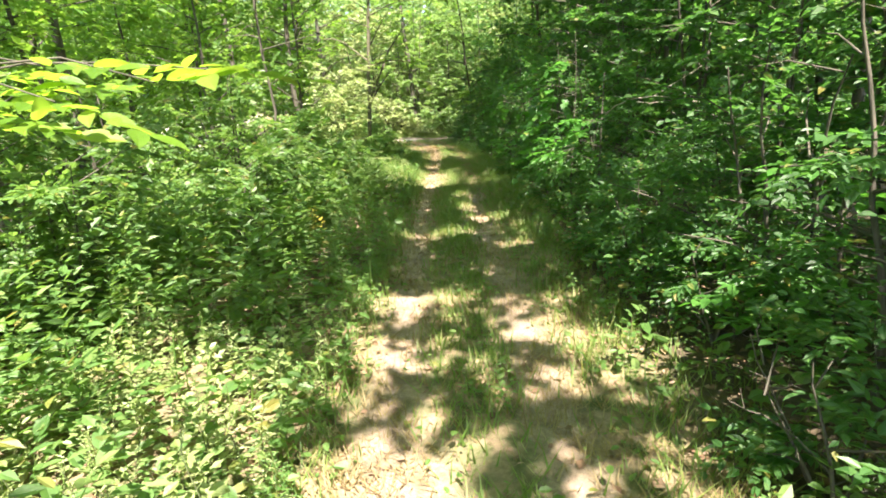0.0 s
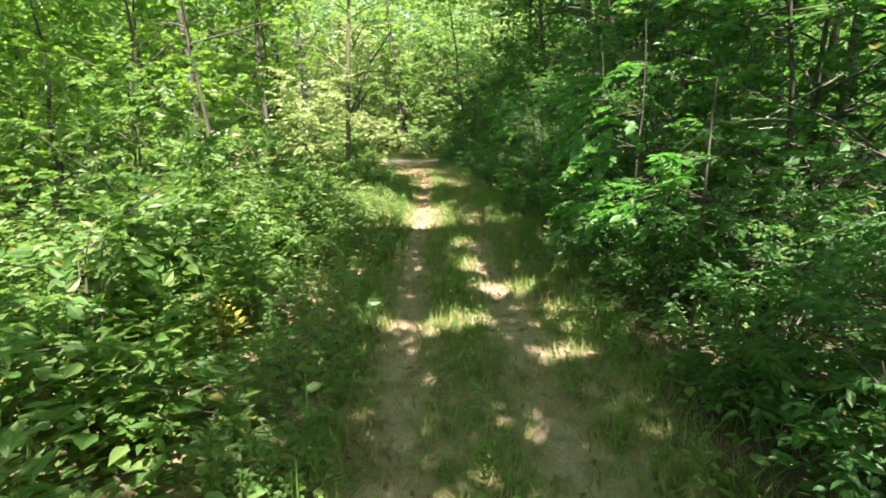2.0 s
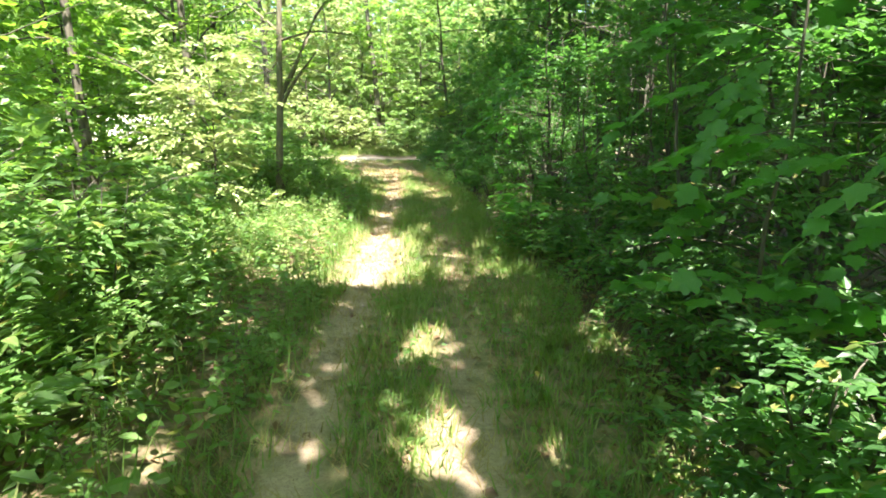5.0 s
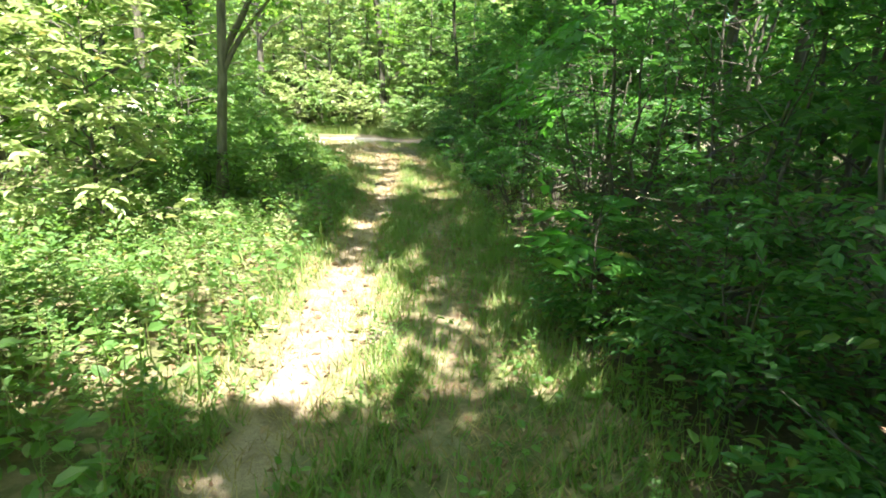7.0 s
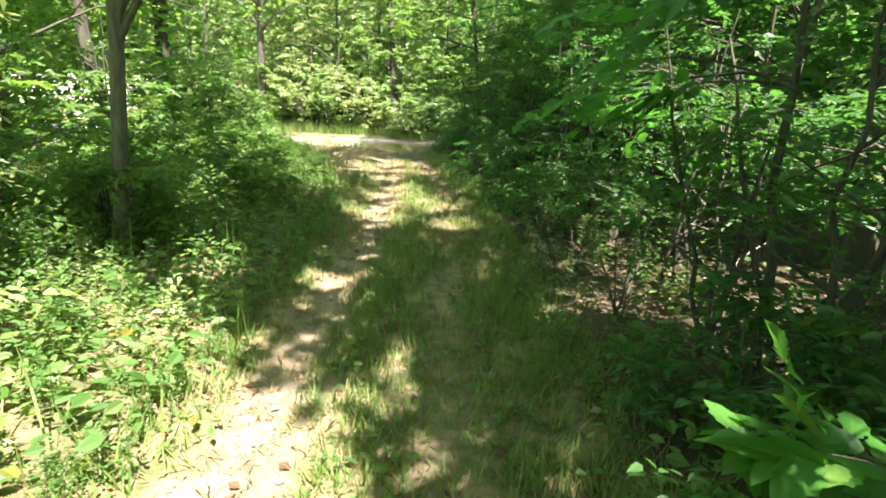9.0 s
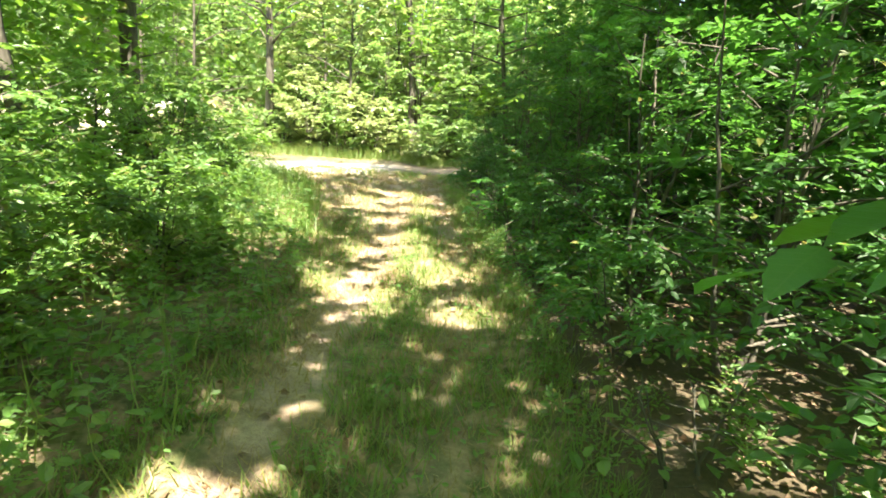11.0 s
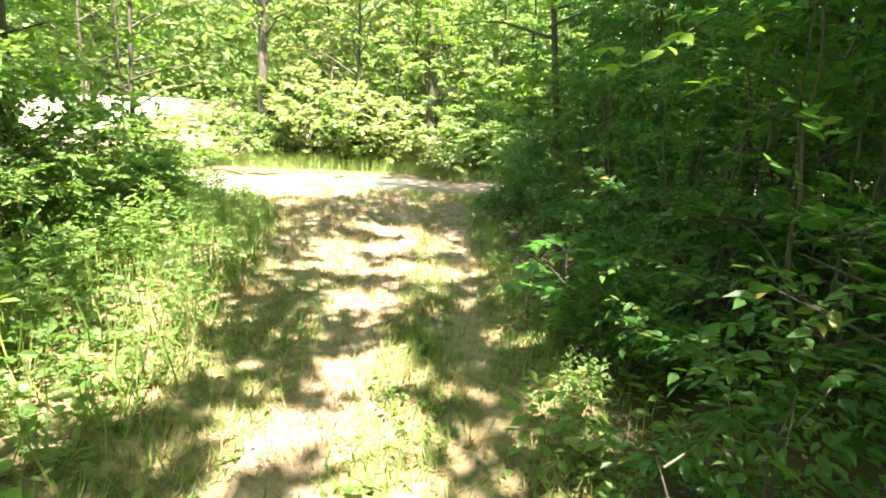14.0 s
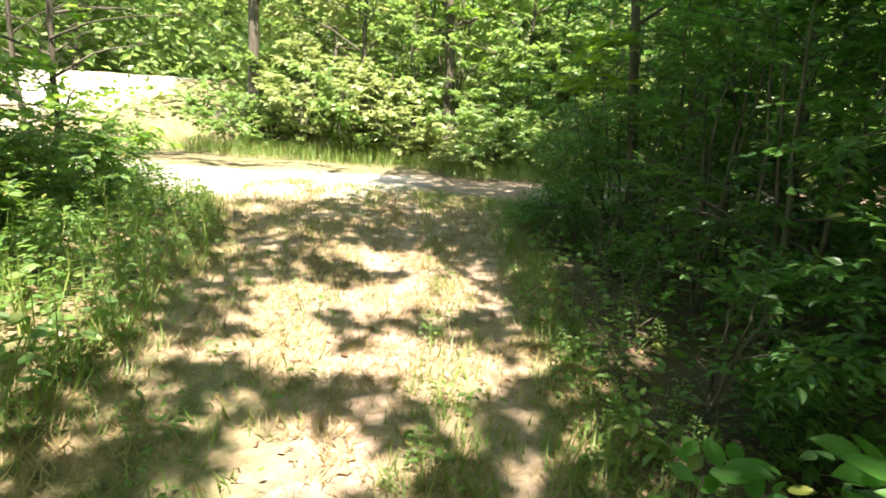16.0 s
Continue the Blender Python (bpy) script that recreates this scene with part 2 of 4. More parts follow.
def mesh_from(name, verts, faces, mat, smooth=False):
    """One mesh from arrays: verts (n, 3), faces (m, 3 or 4)."""
    me = bpy.data.meshes.new(name)
    verts = np.asarray(verts, np.float32)
    faces = np.asarray(faces, np.int32)
    k = faces.shape[1]
    me.vertices.add(len(verts))
    me.vertices.foreach_set("co", verts.ravel())
    me.loops.add(faces.size)
    me.loops.foreach_set("vertex_index", faces.ravel())
    me.polygons.add(len(faces))
    me.polygons.foreach_set("loop_start", np.arange(len(faces), dtype=np.int32) * k)
    me.polygons.foreach_set("use_smooth", np.full(len(faces), smooth))
    me.materials.append(mat)
    me.update(calc_edges=True)
    me.validate()
    return me


def fan(outline, hub=(0, 0.42, 0.0)):
    v = np.array([hub] + list(outline), float)
    n = len(outline)
    return v, np.array([(0, 1 + (i + 1) % n, 1 + i) for i in range(n)])


def folded(a, b, c, lift=0.05, tip=-0.1):
    """A leaf of four triangles, folded along its midrib: a, b: its half widths low down and at c of its length."""
    v = np.array([(0, 0, 0), (-a, 0.24, lift), (-b, 0.6, lift), (0, 1, tip), (b, 0.6, lift), (a, 0.24, lift)], float)
    v[2, 1] = v[4, 1] = c
    return v, np.array([(0, 2, 1), (0, 3, 2), (0, 4, 3), (0, 5, 4)])


OVATE = folded(0.25, 0.2, 0.58)
OVAL = folded(0.22, 0.26, 0.62, 0.05, -0.08)
OVAL_FINE = fan([(0, 0, 0), (-0.13, 0.09, 0.03), (-0.22, 0.24, 0.045), (-0.265, 0.42, 0.05), (-0.24, 0.6, 0.04), (-0.16, 0.78, 0.01), (-0.06, 0.93, -0.05), (0, 1, -0.09),
                 (0.06, 0.93, -0.05), (0.16, 0.78, 0.01), (0.24, 0.6, 0.04), (0.265, 0.42, 0.05), (0.22, 0.24, 0.045), (0.13, 0.09, 0.03)])
LANCE = fan([(0, 0, 0), (-0.1, 0.36, 0.03), (0, 1, -0.16), (0.1, 0.36, 0.03)])
TALL = (np.array([(-0.011, 0, 0), (0.011, 0, 0), (-0.009, 0.55, 0.03), (0.009, 0.55, 0.03), (0, 1, -0.16)]), np.array([(0, 1, 2), (1, 3, 2), (2, 3, 4)]))
BLADE = (np.array([(-0.04, 0, 0), (0.04, 0, 0), (0, 1, 0)]), np.array([(0, 1, 2)]))
CARD = (np.array([(0, 0, 0), (-0.34, 0.45, 0.07), (0, 1, -0.08), (0.34, 0.45, 0.07)]), np.array([(0, 2, 1), (0, 3, 2)]))
MAPLE = fan([(0, 0, 0), (-0.16, -0.05, 0.02), (-0.30, 0.02, 0.02), (-0.33, 0.13, 0.02), (-0.46, 0.19, 0.03), (-0.56, 0.33, 0.02), (-0.45, 0.38, 0.03), (-0.37, 0.44, 0.04), (-0.43, 0.56, 0.03), (-0.41, 0.70, 0.02),
             (-0.29, 0.68, 0.03), (-0.2, 0.72, 0.03), (-0.13, 0.86, 0.0), (0, 1, -0.1), (0.13, 0.86, 0.0), (0.2, 0.72, 0.03), (0.29, 0.68, 0.03), (0.41, 0.70, 0.02), (0.43, 0.56, 0.03), (0.37, 0.44, 0.04),
             (0.45, 0.38, 0.03), (0.56, 0.33, 0.02), (0.46, 0.19, 0.03), (0.33, 0.13, 0.02), (0.30, 0.02, 0.02), (0.16, -0.05, 0.02)])
TOOTHED = fan([(0, 0, 0), (-0.17, 0.12, 0.03), (-0.16, 0.2, 0.03), (-0.27, 0.3, 0.04), (-0.24, 0.4, 0.04), (-0.28, 0.52, 0.03), (-0.2, 0.6, 0.03),
               (-0.17, 0.75, 0.0), (0, 1, -0.1), (0.17, 0.75, 0.0), (0.2, 0.6, 0.03), (0.28, 0.52, 0.03), (0.24, 0.4, 0.04), (0.27, 0.3, 0.04), (0.16, 0.2, 0.03), (0.17, 0.12, 0.03)])


def unit(a):
    return a / np.maximum(np.linalg.norm(a, axis=-1, keepdims=True), 1e-9)


def leaves(p, d, n, s, shape):
    """Arrays of a leaf at each point p, along d, facing n, s long."""
    tv, tf = shape
    d = unit(d)
    x = unit(np.cross(d, n))
    n = np.cross(x, d)
    s = np.broadcast_to(np.asarray(s, float), (len(p),))[:, None, None]
    v = p[:, None, :] + s * (tv[None, :, 0, None] * x[:, None] + tv[None, :, 1, None] * d[:, None] + tv[None, :, 2, None] * n[:, None])
    f = tf[None] + (np.arange(len(p)) * len(tv))[:, None, None]
    return v.reshape(-1, 3), f.reshape(-1, 3)


def tubes(paths, sides=5):
    """Arrays of tapered tubes; each path is (points (k, 3), radii (k))."""
    vs, fs, o = [], [], 0
    ang = np.arange(sides) * 2 * np.pi / sides
    for pts, rad in paths:
        pts = np.asarray(pts, float)
        t = unit(np.gradient(pts, axis=0))
        ref = np.where(np.abs(t[:, 2:3]) > 0.9, np.array([[1.0, 0, 0]]), np.array([[0, 0, 1.0]]))
        u = unit(np.cross(t, ref))
        w = np.cross(t, u)
        ring = pts[:, None] + np.asarray(rad)[:, None, None] * (np.cos(ang)[None, :, None] * u[:, None] + np.sin(ang)[None, :, None] * w[:, None])
        vs.append(ring.reshape(-1, 3))
        k = len(pts)
        i, j = np.meshgrid(np.arange(k - 1), np.arange(sides), indexing="ij")
        a, b = i * sides + j, i * sides + (j + 1) % sides
        fs.append(np.stack([a, b, b + sides, a + sides], -1).reshape(-1, 4) + o)
        o += k * sides
    return np.concatenate(vs), np.concatenate(fs)


def joined(*pieces):
    o, vs, fs = 0, [], []
    for v, f in pieces:
        vs.append(v)
        fs.append(f + o)
        o += len(v)
    return np.concatenate(vs), np.concatenate(fs)


def bend(start, end, rng, k=7, wob=0.05, sag=0.0):
    """A slightly crooked line of k points from start to end."""
    s = np.linspace(0, 1, k)[:, None]
    start, end = np.asarray(start, float), np.asarray(end, float)
    size = np.linalg.norm(end - start)
    w = np.cumsum(rng.normal(0, wob * size / k, (k, 3)), 0)
    w -= s * w[-1]
    p = start + (end - start) * s + w
    p[:, 2] += 4 * sag * size * (s * (1 - s))[:, 0]
    return p


def sprays(p, d, rng, length, count, size, jitter=0.35, droop=0.15):
    """Flat sprays of leaves set alternately along twigs that start at p and run along d. Gives leaf points, directions, normals, sizes."""
    m = len(p)
    d = unit(d)
    side = unit(np.cross(d, np.array([0, 0, 1.0])) + 1e-6)
    up = np.cross(side, d)
    f = (np.arange(count) + 0.6) / count
    sgn = np.where(np.arange(count) % 2 == 0, 1.0, -1.0)
    L = length * rng.uniform(0.6, 1.25, (m, 1, 1))
    q = p[:, None] + d[:, None] * L * f[None, :, None]
    q[:, :, 2] -= (droop * L[:, :, 0] * f[None, :] ** 2)
    ld = d[:, None] * 0.75 + side[:, None] * (sgn * (1 - 0.55 * f))[None, :, None] + rng.normal(0, jitter * 0.6, (m, count, 3))
    ld[:, :, 2] -= droop
    ln = up[:, None] + rng.normal(0, jitter, (m, count, 3))
    ls = size * rng.uniform(0.6, 1.3, (m, count))
    return q.reshape(-1, 3), ld.reshape(-1, 3), ln.reshape(-1, 3), ls.ravel()


def woody(name, label, category, base, rng, stems, limbs, limb_len, sub, per, leaf, shape, mat, first=0.25, rise=0.35, count=8,
          spray=0.32, bark=None, droop=0.15, group="", trunk="trunk", keep=None, sides=7, wob=0.10, forks=(), carve=True):
    """A tree or shrub: one mesh for each stem with its limbs, one for the crown. stems: (height, lean x, lean y, radius) each."""
    bark = bark or BARK
    root = tagged(new(name), label, category, group)
    root.location = base
    base = np.array(base, float)
    P, D = [], []
    for h, lx, ly, r in stems:
        top = np.array([lx, ly, h])
        off = np.array([*rng.normal(0, 0.04 * (len(stems) > 1) + 0.0, 2), -0.12])
        axis = bend(off, top, rng, 9, wob)
        rad = r * np.linspace(1, 0.22, 9)
        rad[0] *= 1.35
        wood, twigs = [], []
        for z0, tip, fr in forks:
            a = np.array([np.interp(z0, axis[:, 2], axis[:, i]) for i in range(3)])
            wood.append((bend(a, tip, rng, 6, 0.06, 0.03), fr * np.linspace(1, 0.3, 6)))
            f = rng.uniform(0.5, 1.0, (per * 3, 1))
            P.append(a + (np.array(tip) - a) * f)
            D.append(rng.normal(0, 1, (per * 3, 3)) * np.array([1, 1, 0.3]))
        n = max(2, limbs // len(stems))
        for i in range(n):
            u = first + (1 - first) * (i + rng.uniform(0.1, 0.9)) / n
            k = u * 8
            a = axis[int(k)] + (axis[min(int(k) + 1, 8)] - axis[int(k)]) * (k % 1)
            az = i * 2.4 + rng.uniform(-0.6, 0.6)
            way = np.array([math.cos(az), math.sin(az), rise + rng.uniform(-0.2, 0.35)])
            ln = limb_len * (1.15 - 0.75 * abs(u - 0.45)) * rng.uniform(0.6, 1.2)
            e = a + unit(way) * ln
            far_end = (e + base)[None]
            in_walk = -0.85 < far_end[0, 0] < 1.35 and far_end[0, 2] < 2.5 and far_end[0, 1] < 27
            if in_walk or (keep is not None and not keep(far_end)[0]):
                ln *= 0.45
                e = a + unit(way) * ln
            line = bend(a, e, rng, 6, 0.16, 0.06)
            lr = max(r * 0.42 * (1.1 - u) + 0.004, 0.005)
            wood.append((line[[0, 2, 3, 5]], lr * np.array([1, 0.7, 0.5, 0.25])))
            for j in range(sub):
                q = (j + rng.uniform(0.2, 1.0)) / sub
                c = line[min(int(q * 5), 4)] + (line[min(int(q * 5) + 1, 5)] - line[min(int(q * 5), 4)]) * ((q * 5) % 1)
                sw = unit(e - a) * 0.6 + rng.normal(0, 0.55, 3)
                sw[2] = sw[2] * 0.5 + 0.05
                se = c + unit(sw) * ln * 0.42 * rng.uniform(0.5, 1.2)
                if j % 2 == 0:
                    twigs.append((np.stack([c, se]), lr * 0.4 * np.array([1, 0.3])))
                f = rng.uniform(0.15, 1.0, (per, 1))
                P.append(c + (se - c) * f)
                dd = unit(se - c) + rng.normal(0, 0.6, (per, 3))
                dd[:, 2] *= 0.4
                D.append(dd)
        v, fc = joined(tubes([(axis, rad)], sides if r > 0.04 else 5), tubes(wood, 4), tubes(twigs, 3))
        link(trunk, mesh_from(trunk, v, fc, bark, True), root)
    P, D = np.concatenate(P), np.concatenate(D)
    ok = P[:, 2] + base[2] > 0.1
    W = P + base
    ok &= ~((W[:, 0] > -0.85) & (W[:, 0] < 1.35) & (W[:, 2] < 2.5) & (W[:, 1] < 27))
    if keep is not None:
        ok &= keep(P + base)
    q, ld, nn, s = sprays(P[ok], D[ok], rng, spray, count, leaf, droop=droop)
    if carve:
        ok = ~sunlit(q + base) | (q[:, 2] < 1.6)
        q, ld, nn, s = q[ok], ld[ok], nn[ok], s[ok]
    v, f = leaves(q, ld, nn, s, shape)
    link("crown", mesh_from("crown", v, f, mat), root)
    return root

# ---- ground ----
def edge_left(y):
    return np.interp(y, [0, 12, 17, 19, 21, 23.5, 26, 28.5], [-0.62, -0.62, -0.62, -0.75, -1.25, -1.9, -2.7, -4.2])


def edge_right(y):
    return np.interp(y, [0, 6, 10, 15, 19, 22, 25, 28.5], [1.02, 1.08, 1.35, 1.25, 1.1, 0.85, 0.55, 0.4])


def rut_left(y):
    return np.interp(y, [0, 8, 12, 18, 21, 25, 30], [-0.35, -0.4, -0.3, -0.25, -0.3, -0.6, -1.5])


def road_mask(x, y):
    """The sunny gravel track across the end of the walk, and the clearing that it leads to."""
    mid = np.interp(x, [-30, -12, -7, -4, 0, 8, 30], [40, 32.6, 30.2, 30.4, 32.6, 34.5, 36])
    half = np.interp(x, [-12, -7, -3, 0, 8], [1.3, 1.6, 2.2, 1.8, 1.4])
    a = np.clip((half - np.abs(y - mid)) / 0.5, 0, 1)
    b = np.clip(1.6 - np.hypot((x + 19.0) / 4.8, (y - 42.0) / 3.6) * (1.2 + 0.25 * np.sin(x * 1.3) + 0.2 * np.sin(y * 2.1 + x)), 0, 1)
    # pale gravel fades out to the right, darkening the shaded stretch by colour
    return np.maximum(a * np.clip((-1.2 - x) / 1.6, 0, 1), b)


def bare_mask(x, y):
    inside = np.clip((x - edge_left(y)) / 0.25, 0, 1) * np.clip((edge_right(y) - x) / 0.3, 0, 1)
    rl = rut_left(y)
    worn = np.interp(y, [0, 9, 11.5, 17.5, 20, 25, 30], [0.8, 0.85, 0.4, 0.3, 0.35, 0.5, 0.6])
    ruts = np.maximum(np.exp(-((x - rl) / 0.20) ** 2), worn * np.exp(-((x - rl - 0.92) / 0.18) ** 2))
    open_end = np.clip((y - 21.5) / 3, 0, 1) * 0.55
    # browner soil on the track's right part, standing in for its shade
    track = np.clip((1.7 - np.abs(y - np.interp(x, [-4, 0, 8, 30], [31.6, 33.0, 34.5, 36]))) / 0.6, 0, 1) * np.clip((x + 6) / 2, 0, 1)
    # pale bare soil in the shape of two sun patches, to whiten them
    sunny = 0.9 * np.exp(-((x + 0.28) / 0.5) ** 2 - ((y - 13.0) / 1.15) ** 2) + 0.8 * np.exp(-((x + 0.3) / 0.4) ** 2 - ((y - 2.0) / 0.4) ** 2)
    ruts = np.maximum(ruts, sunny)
    return np.maximum(inside * np.clip(0.08 + 0.95 * ruts + open_end, 0, 1) * np.clip((31 - y) / 2, 0, 1), 0.6 * track)


def ground_height(x, y):
    """Height of the ground in metres, nearly level with a worn pair of ruts."""
    roll_ = 0.025 * np.sin(x * 2.1 + y * 0.9) + 0.02 * np.sin(x * 0.8 - y * 1.7) + 0.008 * np.sin(x * 7 + y * 5.3)
    bank = 0.10 * np.clip((np.abs(x - 0.2) - 1.1) / 1.2, 0, 1)
    sm = lambda v: np.clip(v, 0, 1) ** 2 * (3 - 2 * np.clip(v, 0, 1))
    slope = 2.4 * sm((y - 35) / 11) * sm((-7 - x) / 6)
    return slope + roll_ * 0.7 + bank - 0.03 * bare_mask(x, y)


rng = np.random.default_rng(7)
gx = np.concatenate([[-900, -300, -120, -60, -40, -30, -24], np.arange(-20, -5, 0.5), np.arange(-5, 5, 0.12), np.arange(5, 20, 0.5), [24, 30, 40, 60, 120, 300, 900]])
gy = np.concatenate([[-900, -300, -100, -40, -20, -10, -5, -3], np.arange(-2, 31, 0.2), np.arange(31, 50, 0.4), [55, 65, 80, 120, 300, 900]])
GX, GY = np.meshgrid(gx, gy, indexing="ij")
GZ = ground_height(GX, GY)
nx, ny = GX.shape
gi, gj = np.meshgrid(np.arange(nx - 1), np.arange(ny - 1), indexing="ij")
ga = gi * ny + gj
ground_me = mesh_from("ground", np.stack([GX, GY, GZ], -1).reshape(-1, 3), np.stack([ga, ga + ny, ga + ny + 1, ga + 1], -1).reshape(-1, 4), SOIL, True)
thatch_mask = np.clip((GX - edge_left(GY) + 0.4) / 0.3, 0, 1) * np.clip((edge_right(GY) + 0.35 - GX) / 0.3, 0, 1) * np.clip((32 - GY) / 2, 0, 1)
thatch_mask = np.maximum(thatch_mask, 0.8 * np.clip((-1.0 - GX) / 2, 0, 1) * np.clip((GY - 20) / 4, 0, 1) * np.clip((GX + 9) / 2, 0, 1))
thatch_mask = np.maximum(thatch_mask, 0.75 * np.clip((edge_left(GY) - GX) / 0.3, 0, 1) * np.clip((GX + 8) / 2, 0, 1) * np.clip((32 - GY) / 2, 0, 1))
thatch_mask = np.maximum(thatch_mask, 0.9 * np.clip((GY - 33) / 2, 0, 1) * np.clip((-6 - GX) / 2, 0, 1))
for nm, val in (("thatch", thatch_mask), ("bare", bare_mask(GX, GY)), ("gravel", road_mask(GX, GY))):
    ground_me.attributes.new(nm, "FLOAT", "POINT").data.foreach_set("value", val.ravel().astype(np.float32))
tagged(link("ground", ground_me), "brown forest soil with a worn sandy two-rut path", "ground", kind="structure")


# ---- grass, litter and ground cover ----
def scatter(n, x0, x1, y0, y1):
    x, y = rng.uniform(x0, x1, n), rng.uniform(y0, y1, n)
    return x, y


def blades(name, label, x, y, size, mat, lean=0.6, shape=BLADE):
    n = len(x)
    p = np.stack([x, y, ground_height(x, y) - 0.005], -1)
    az = rng.uniform(0, 2 * np.pi, n)
    d = np.stack([np.cos(az) * lean * rng.uniform(0.2, 1.3, n), np.sin(az) * lean * rng.uniform(0.2, 1.3, n), np.ones(n)], -1)
    nn = np.stack([np.cos(az), np.sin(az), -0.4 * np.ones(n)], -1)
    v, f = leaves(p, d, nn, size * rng.uniform(0.5, 1.4, n), shape)
    return tagged(link(name, mesh_from(name, v, f, mat)), label, "grass", kind="stuff")


def patchy(x, y, s=1.0):
    return 0.5 + 0.25 * np.sin(x * 5.3 * s + 1.3 * np.sin(y * 2.1 * s)) + 0.25 * np.sin(y * 4.1 * s + 1.7 * np.sin(x * 3.3 * s))


def clumps(n, per, spread, x0, x1, y0, y1):
    x, y = rng.uniform(x0, x1, n), rng.uniform(y0, y1, n)
    return (np.repeat(x, per) + rng.normal(0, spread, n * per)), (np.repeat(y, per) + rng.normal(0, spread, n * per))


x, y = clumps(17000, 24, 0.055, -4.2, 1.7, 0.6, 31)
strip = np.exp(-((x - rut_left(y) - 0.48) / 0.22) ** 2) + 0.8 * np.exp(-((x - rut_left(y) - 1.4) / 0.25) ** 2)
keep = (x > edge_left(y) - 0.25) & (x < edge_right(y) + 0.35) & (rng.uniform(0, 1, len(x)) > bare_mask(x, y) * 1.15) & (rng.uniform(0, 1, len(x)) < (0.05 + 0.7 * patchy(x, y) + 0.5 * strip) * np.interp(y, [0, 5, 7, 16, 18.5, 31], [0.55, 0.55, 1, 1, 0.5, 0.4]))
blades("grass", "short green grass on the path", x[keep], y[keep], 0.125, GRASS, lean=0.9)
x, y = clumps(15000, 18, 0.07, -4.2, 1.7, 0.6, 31)
keep = (x > edge_left(y) - 0.3) & (x < edge_right(y) + 0.3) & (rng.uniform(0, 1, len(x)) < 1.15 * patchy(x + 3, y - 2) * np.interp(y, [0, 6, 8, 16, 19, 31], [1, 1, 0.7, 0.7, 1.2, 1.2]))
blades("dry_grass", "flattened straw-coloured dry grass on the path", x[keep], y[keep], 0.095, STRAW, lean=1.6)
x, y = scatter(26000, -7, -0.4, 0.5, 33)
keep = (x < edge_left(y) + 0.1) & (rng.uniform(0, 1, len(x)) < np.where(y > 20, 1.0, 0.3)) & (road_mask(x, y) < 0.3) & (y < 28)
blades("tall_grass", "tall green grass on the verge", x[keep], y[keep], 0.4, GRASS, lean=0.6, shape=TALL)
x, y = scatter(16000, 0.5, 2.2, 0.5, 32)
keep = (x > edge_right(y) - 0.15) & (x < edge_right(y) + 0.6) & (rng.uniform(0, 1, len(x)) < 0.6 * patchy(x, y))
blades("verge_grass", "green grass under the bushes", x[keep], y[keep], 0.22, GRASS, lean=0.8, shape=TALL)


x, y = scatter(9000, -9, 6, 34.3, 37)
keep = (road_mask(x, y) < 0.3) & (bare_mask(x, y) < 0.3)
blades("roadside_grass", "tall pale grass beside the gravel track", x[keep], y[keep], 0.42, GRASS, lean=0.6, shape=TALL)


def lying(name, label, x, y, size, mat, lift, shape=CARD, tilt=0.45, cat="leaves"):
    n = len(x)
    p = np.stack([x, y, ground_height(x, y) + lift], -1)
    az = rng.uniform(0, 2 * np.pi, n)
    d = np.stack([np.cos(az), np.sin(az), rng.normal(0, 0.2, n)], -1)
    nn = rng.normal(0, tilt, (n, 3)) + np.array([0, 0, 1.0])
    v, f = leaves(p, d, nn, size * rng.uniform(0.5, 1.4, n), shape)
    return tagged(link(name, mesh_from(name, v, f, mat)), label, cat, kind="stuff")


x, y = scatter(34000, -4.2, 1.6, 0.6, 31)
keep = (x > edge_left(y) - 0.2) & (x < edge_right(y) + 0.3) & (rng.uniform(0, 1, len(x)) > bare_mask(x, y) + 0.05) & (patchy(x, y, 1.7) > 0.55)
x, y = x[keep], y[keep]
lying("path_herbs", "small round green herbs in the grass of the path", x, y, 0.05, LEAF_WEED, rng.uniform(0.02, 0.10, len(x)), OVAL, 0.4, "plants")
x, y = scatter(21000, -4.5, 4.5, 0.3, 30)
keep = ((x > edge_right(y) - 0.1) | (x < edge_left(y)) | (rng.uniform(0, 1, len(x)) < np.where(y > 18, 0.15, 0.4))) & (road_mask(x, y) < 0.4)
lying("leaf_litter", "dry brown fallen leaves on the soil", x[keep], y[keep], 0.06, LITTER, 0.012)
x, y = scatter(46000, -5.5, 4, 0.4, 31)
keep = ((x > edge_right(y) + 0.1) & (rng.uniform(0, 1, len(x)) < np.where((y > 14.2) & (y < 19), 0.15, 0.4)) | (x < edge_left(y) - 0.05)) & (road_mask(x, y) < 0.2)
x, y = x[keep], y[keep]
lying("ground_cover", "low leafy green ground cover", x, y, 0.085, LEAF_WEED, rng.uniform(0.03, 0.28, len(x)), OVAL, 0.5, "plants")


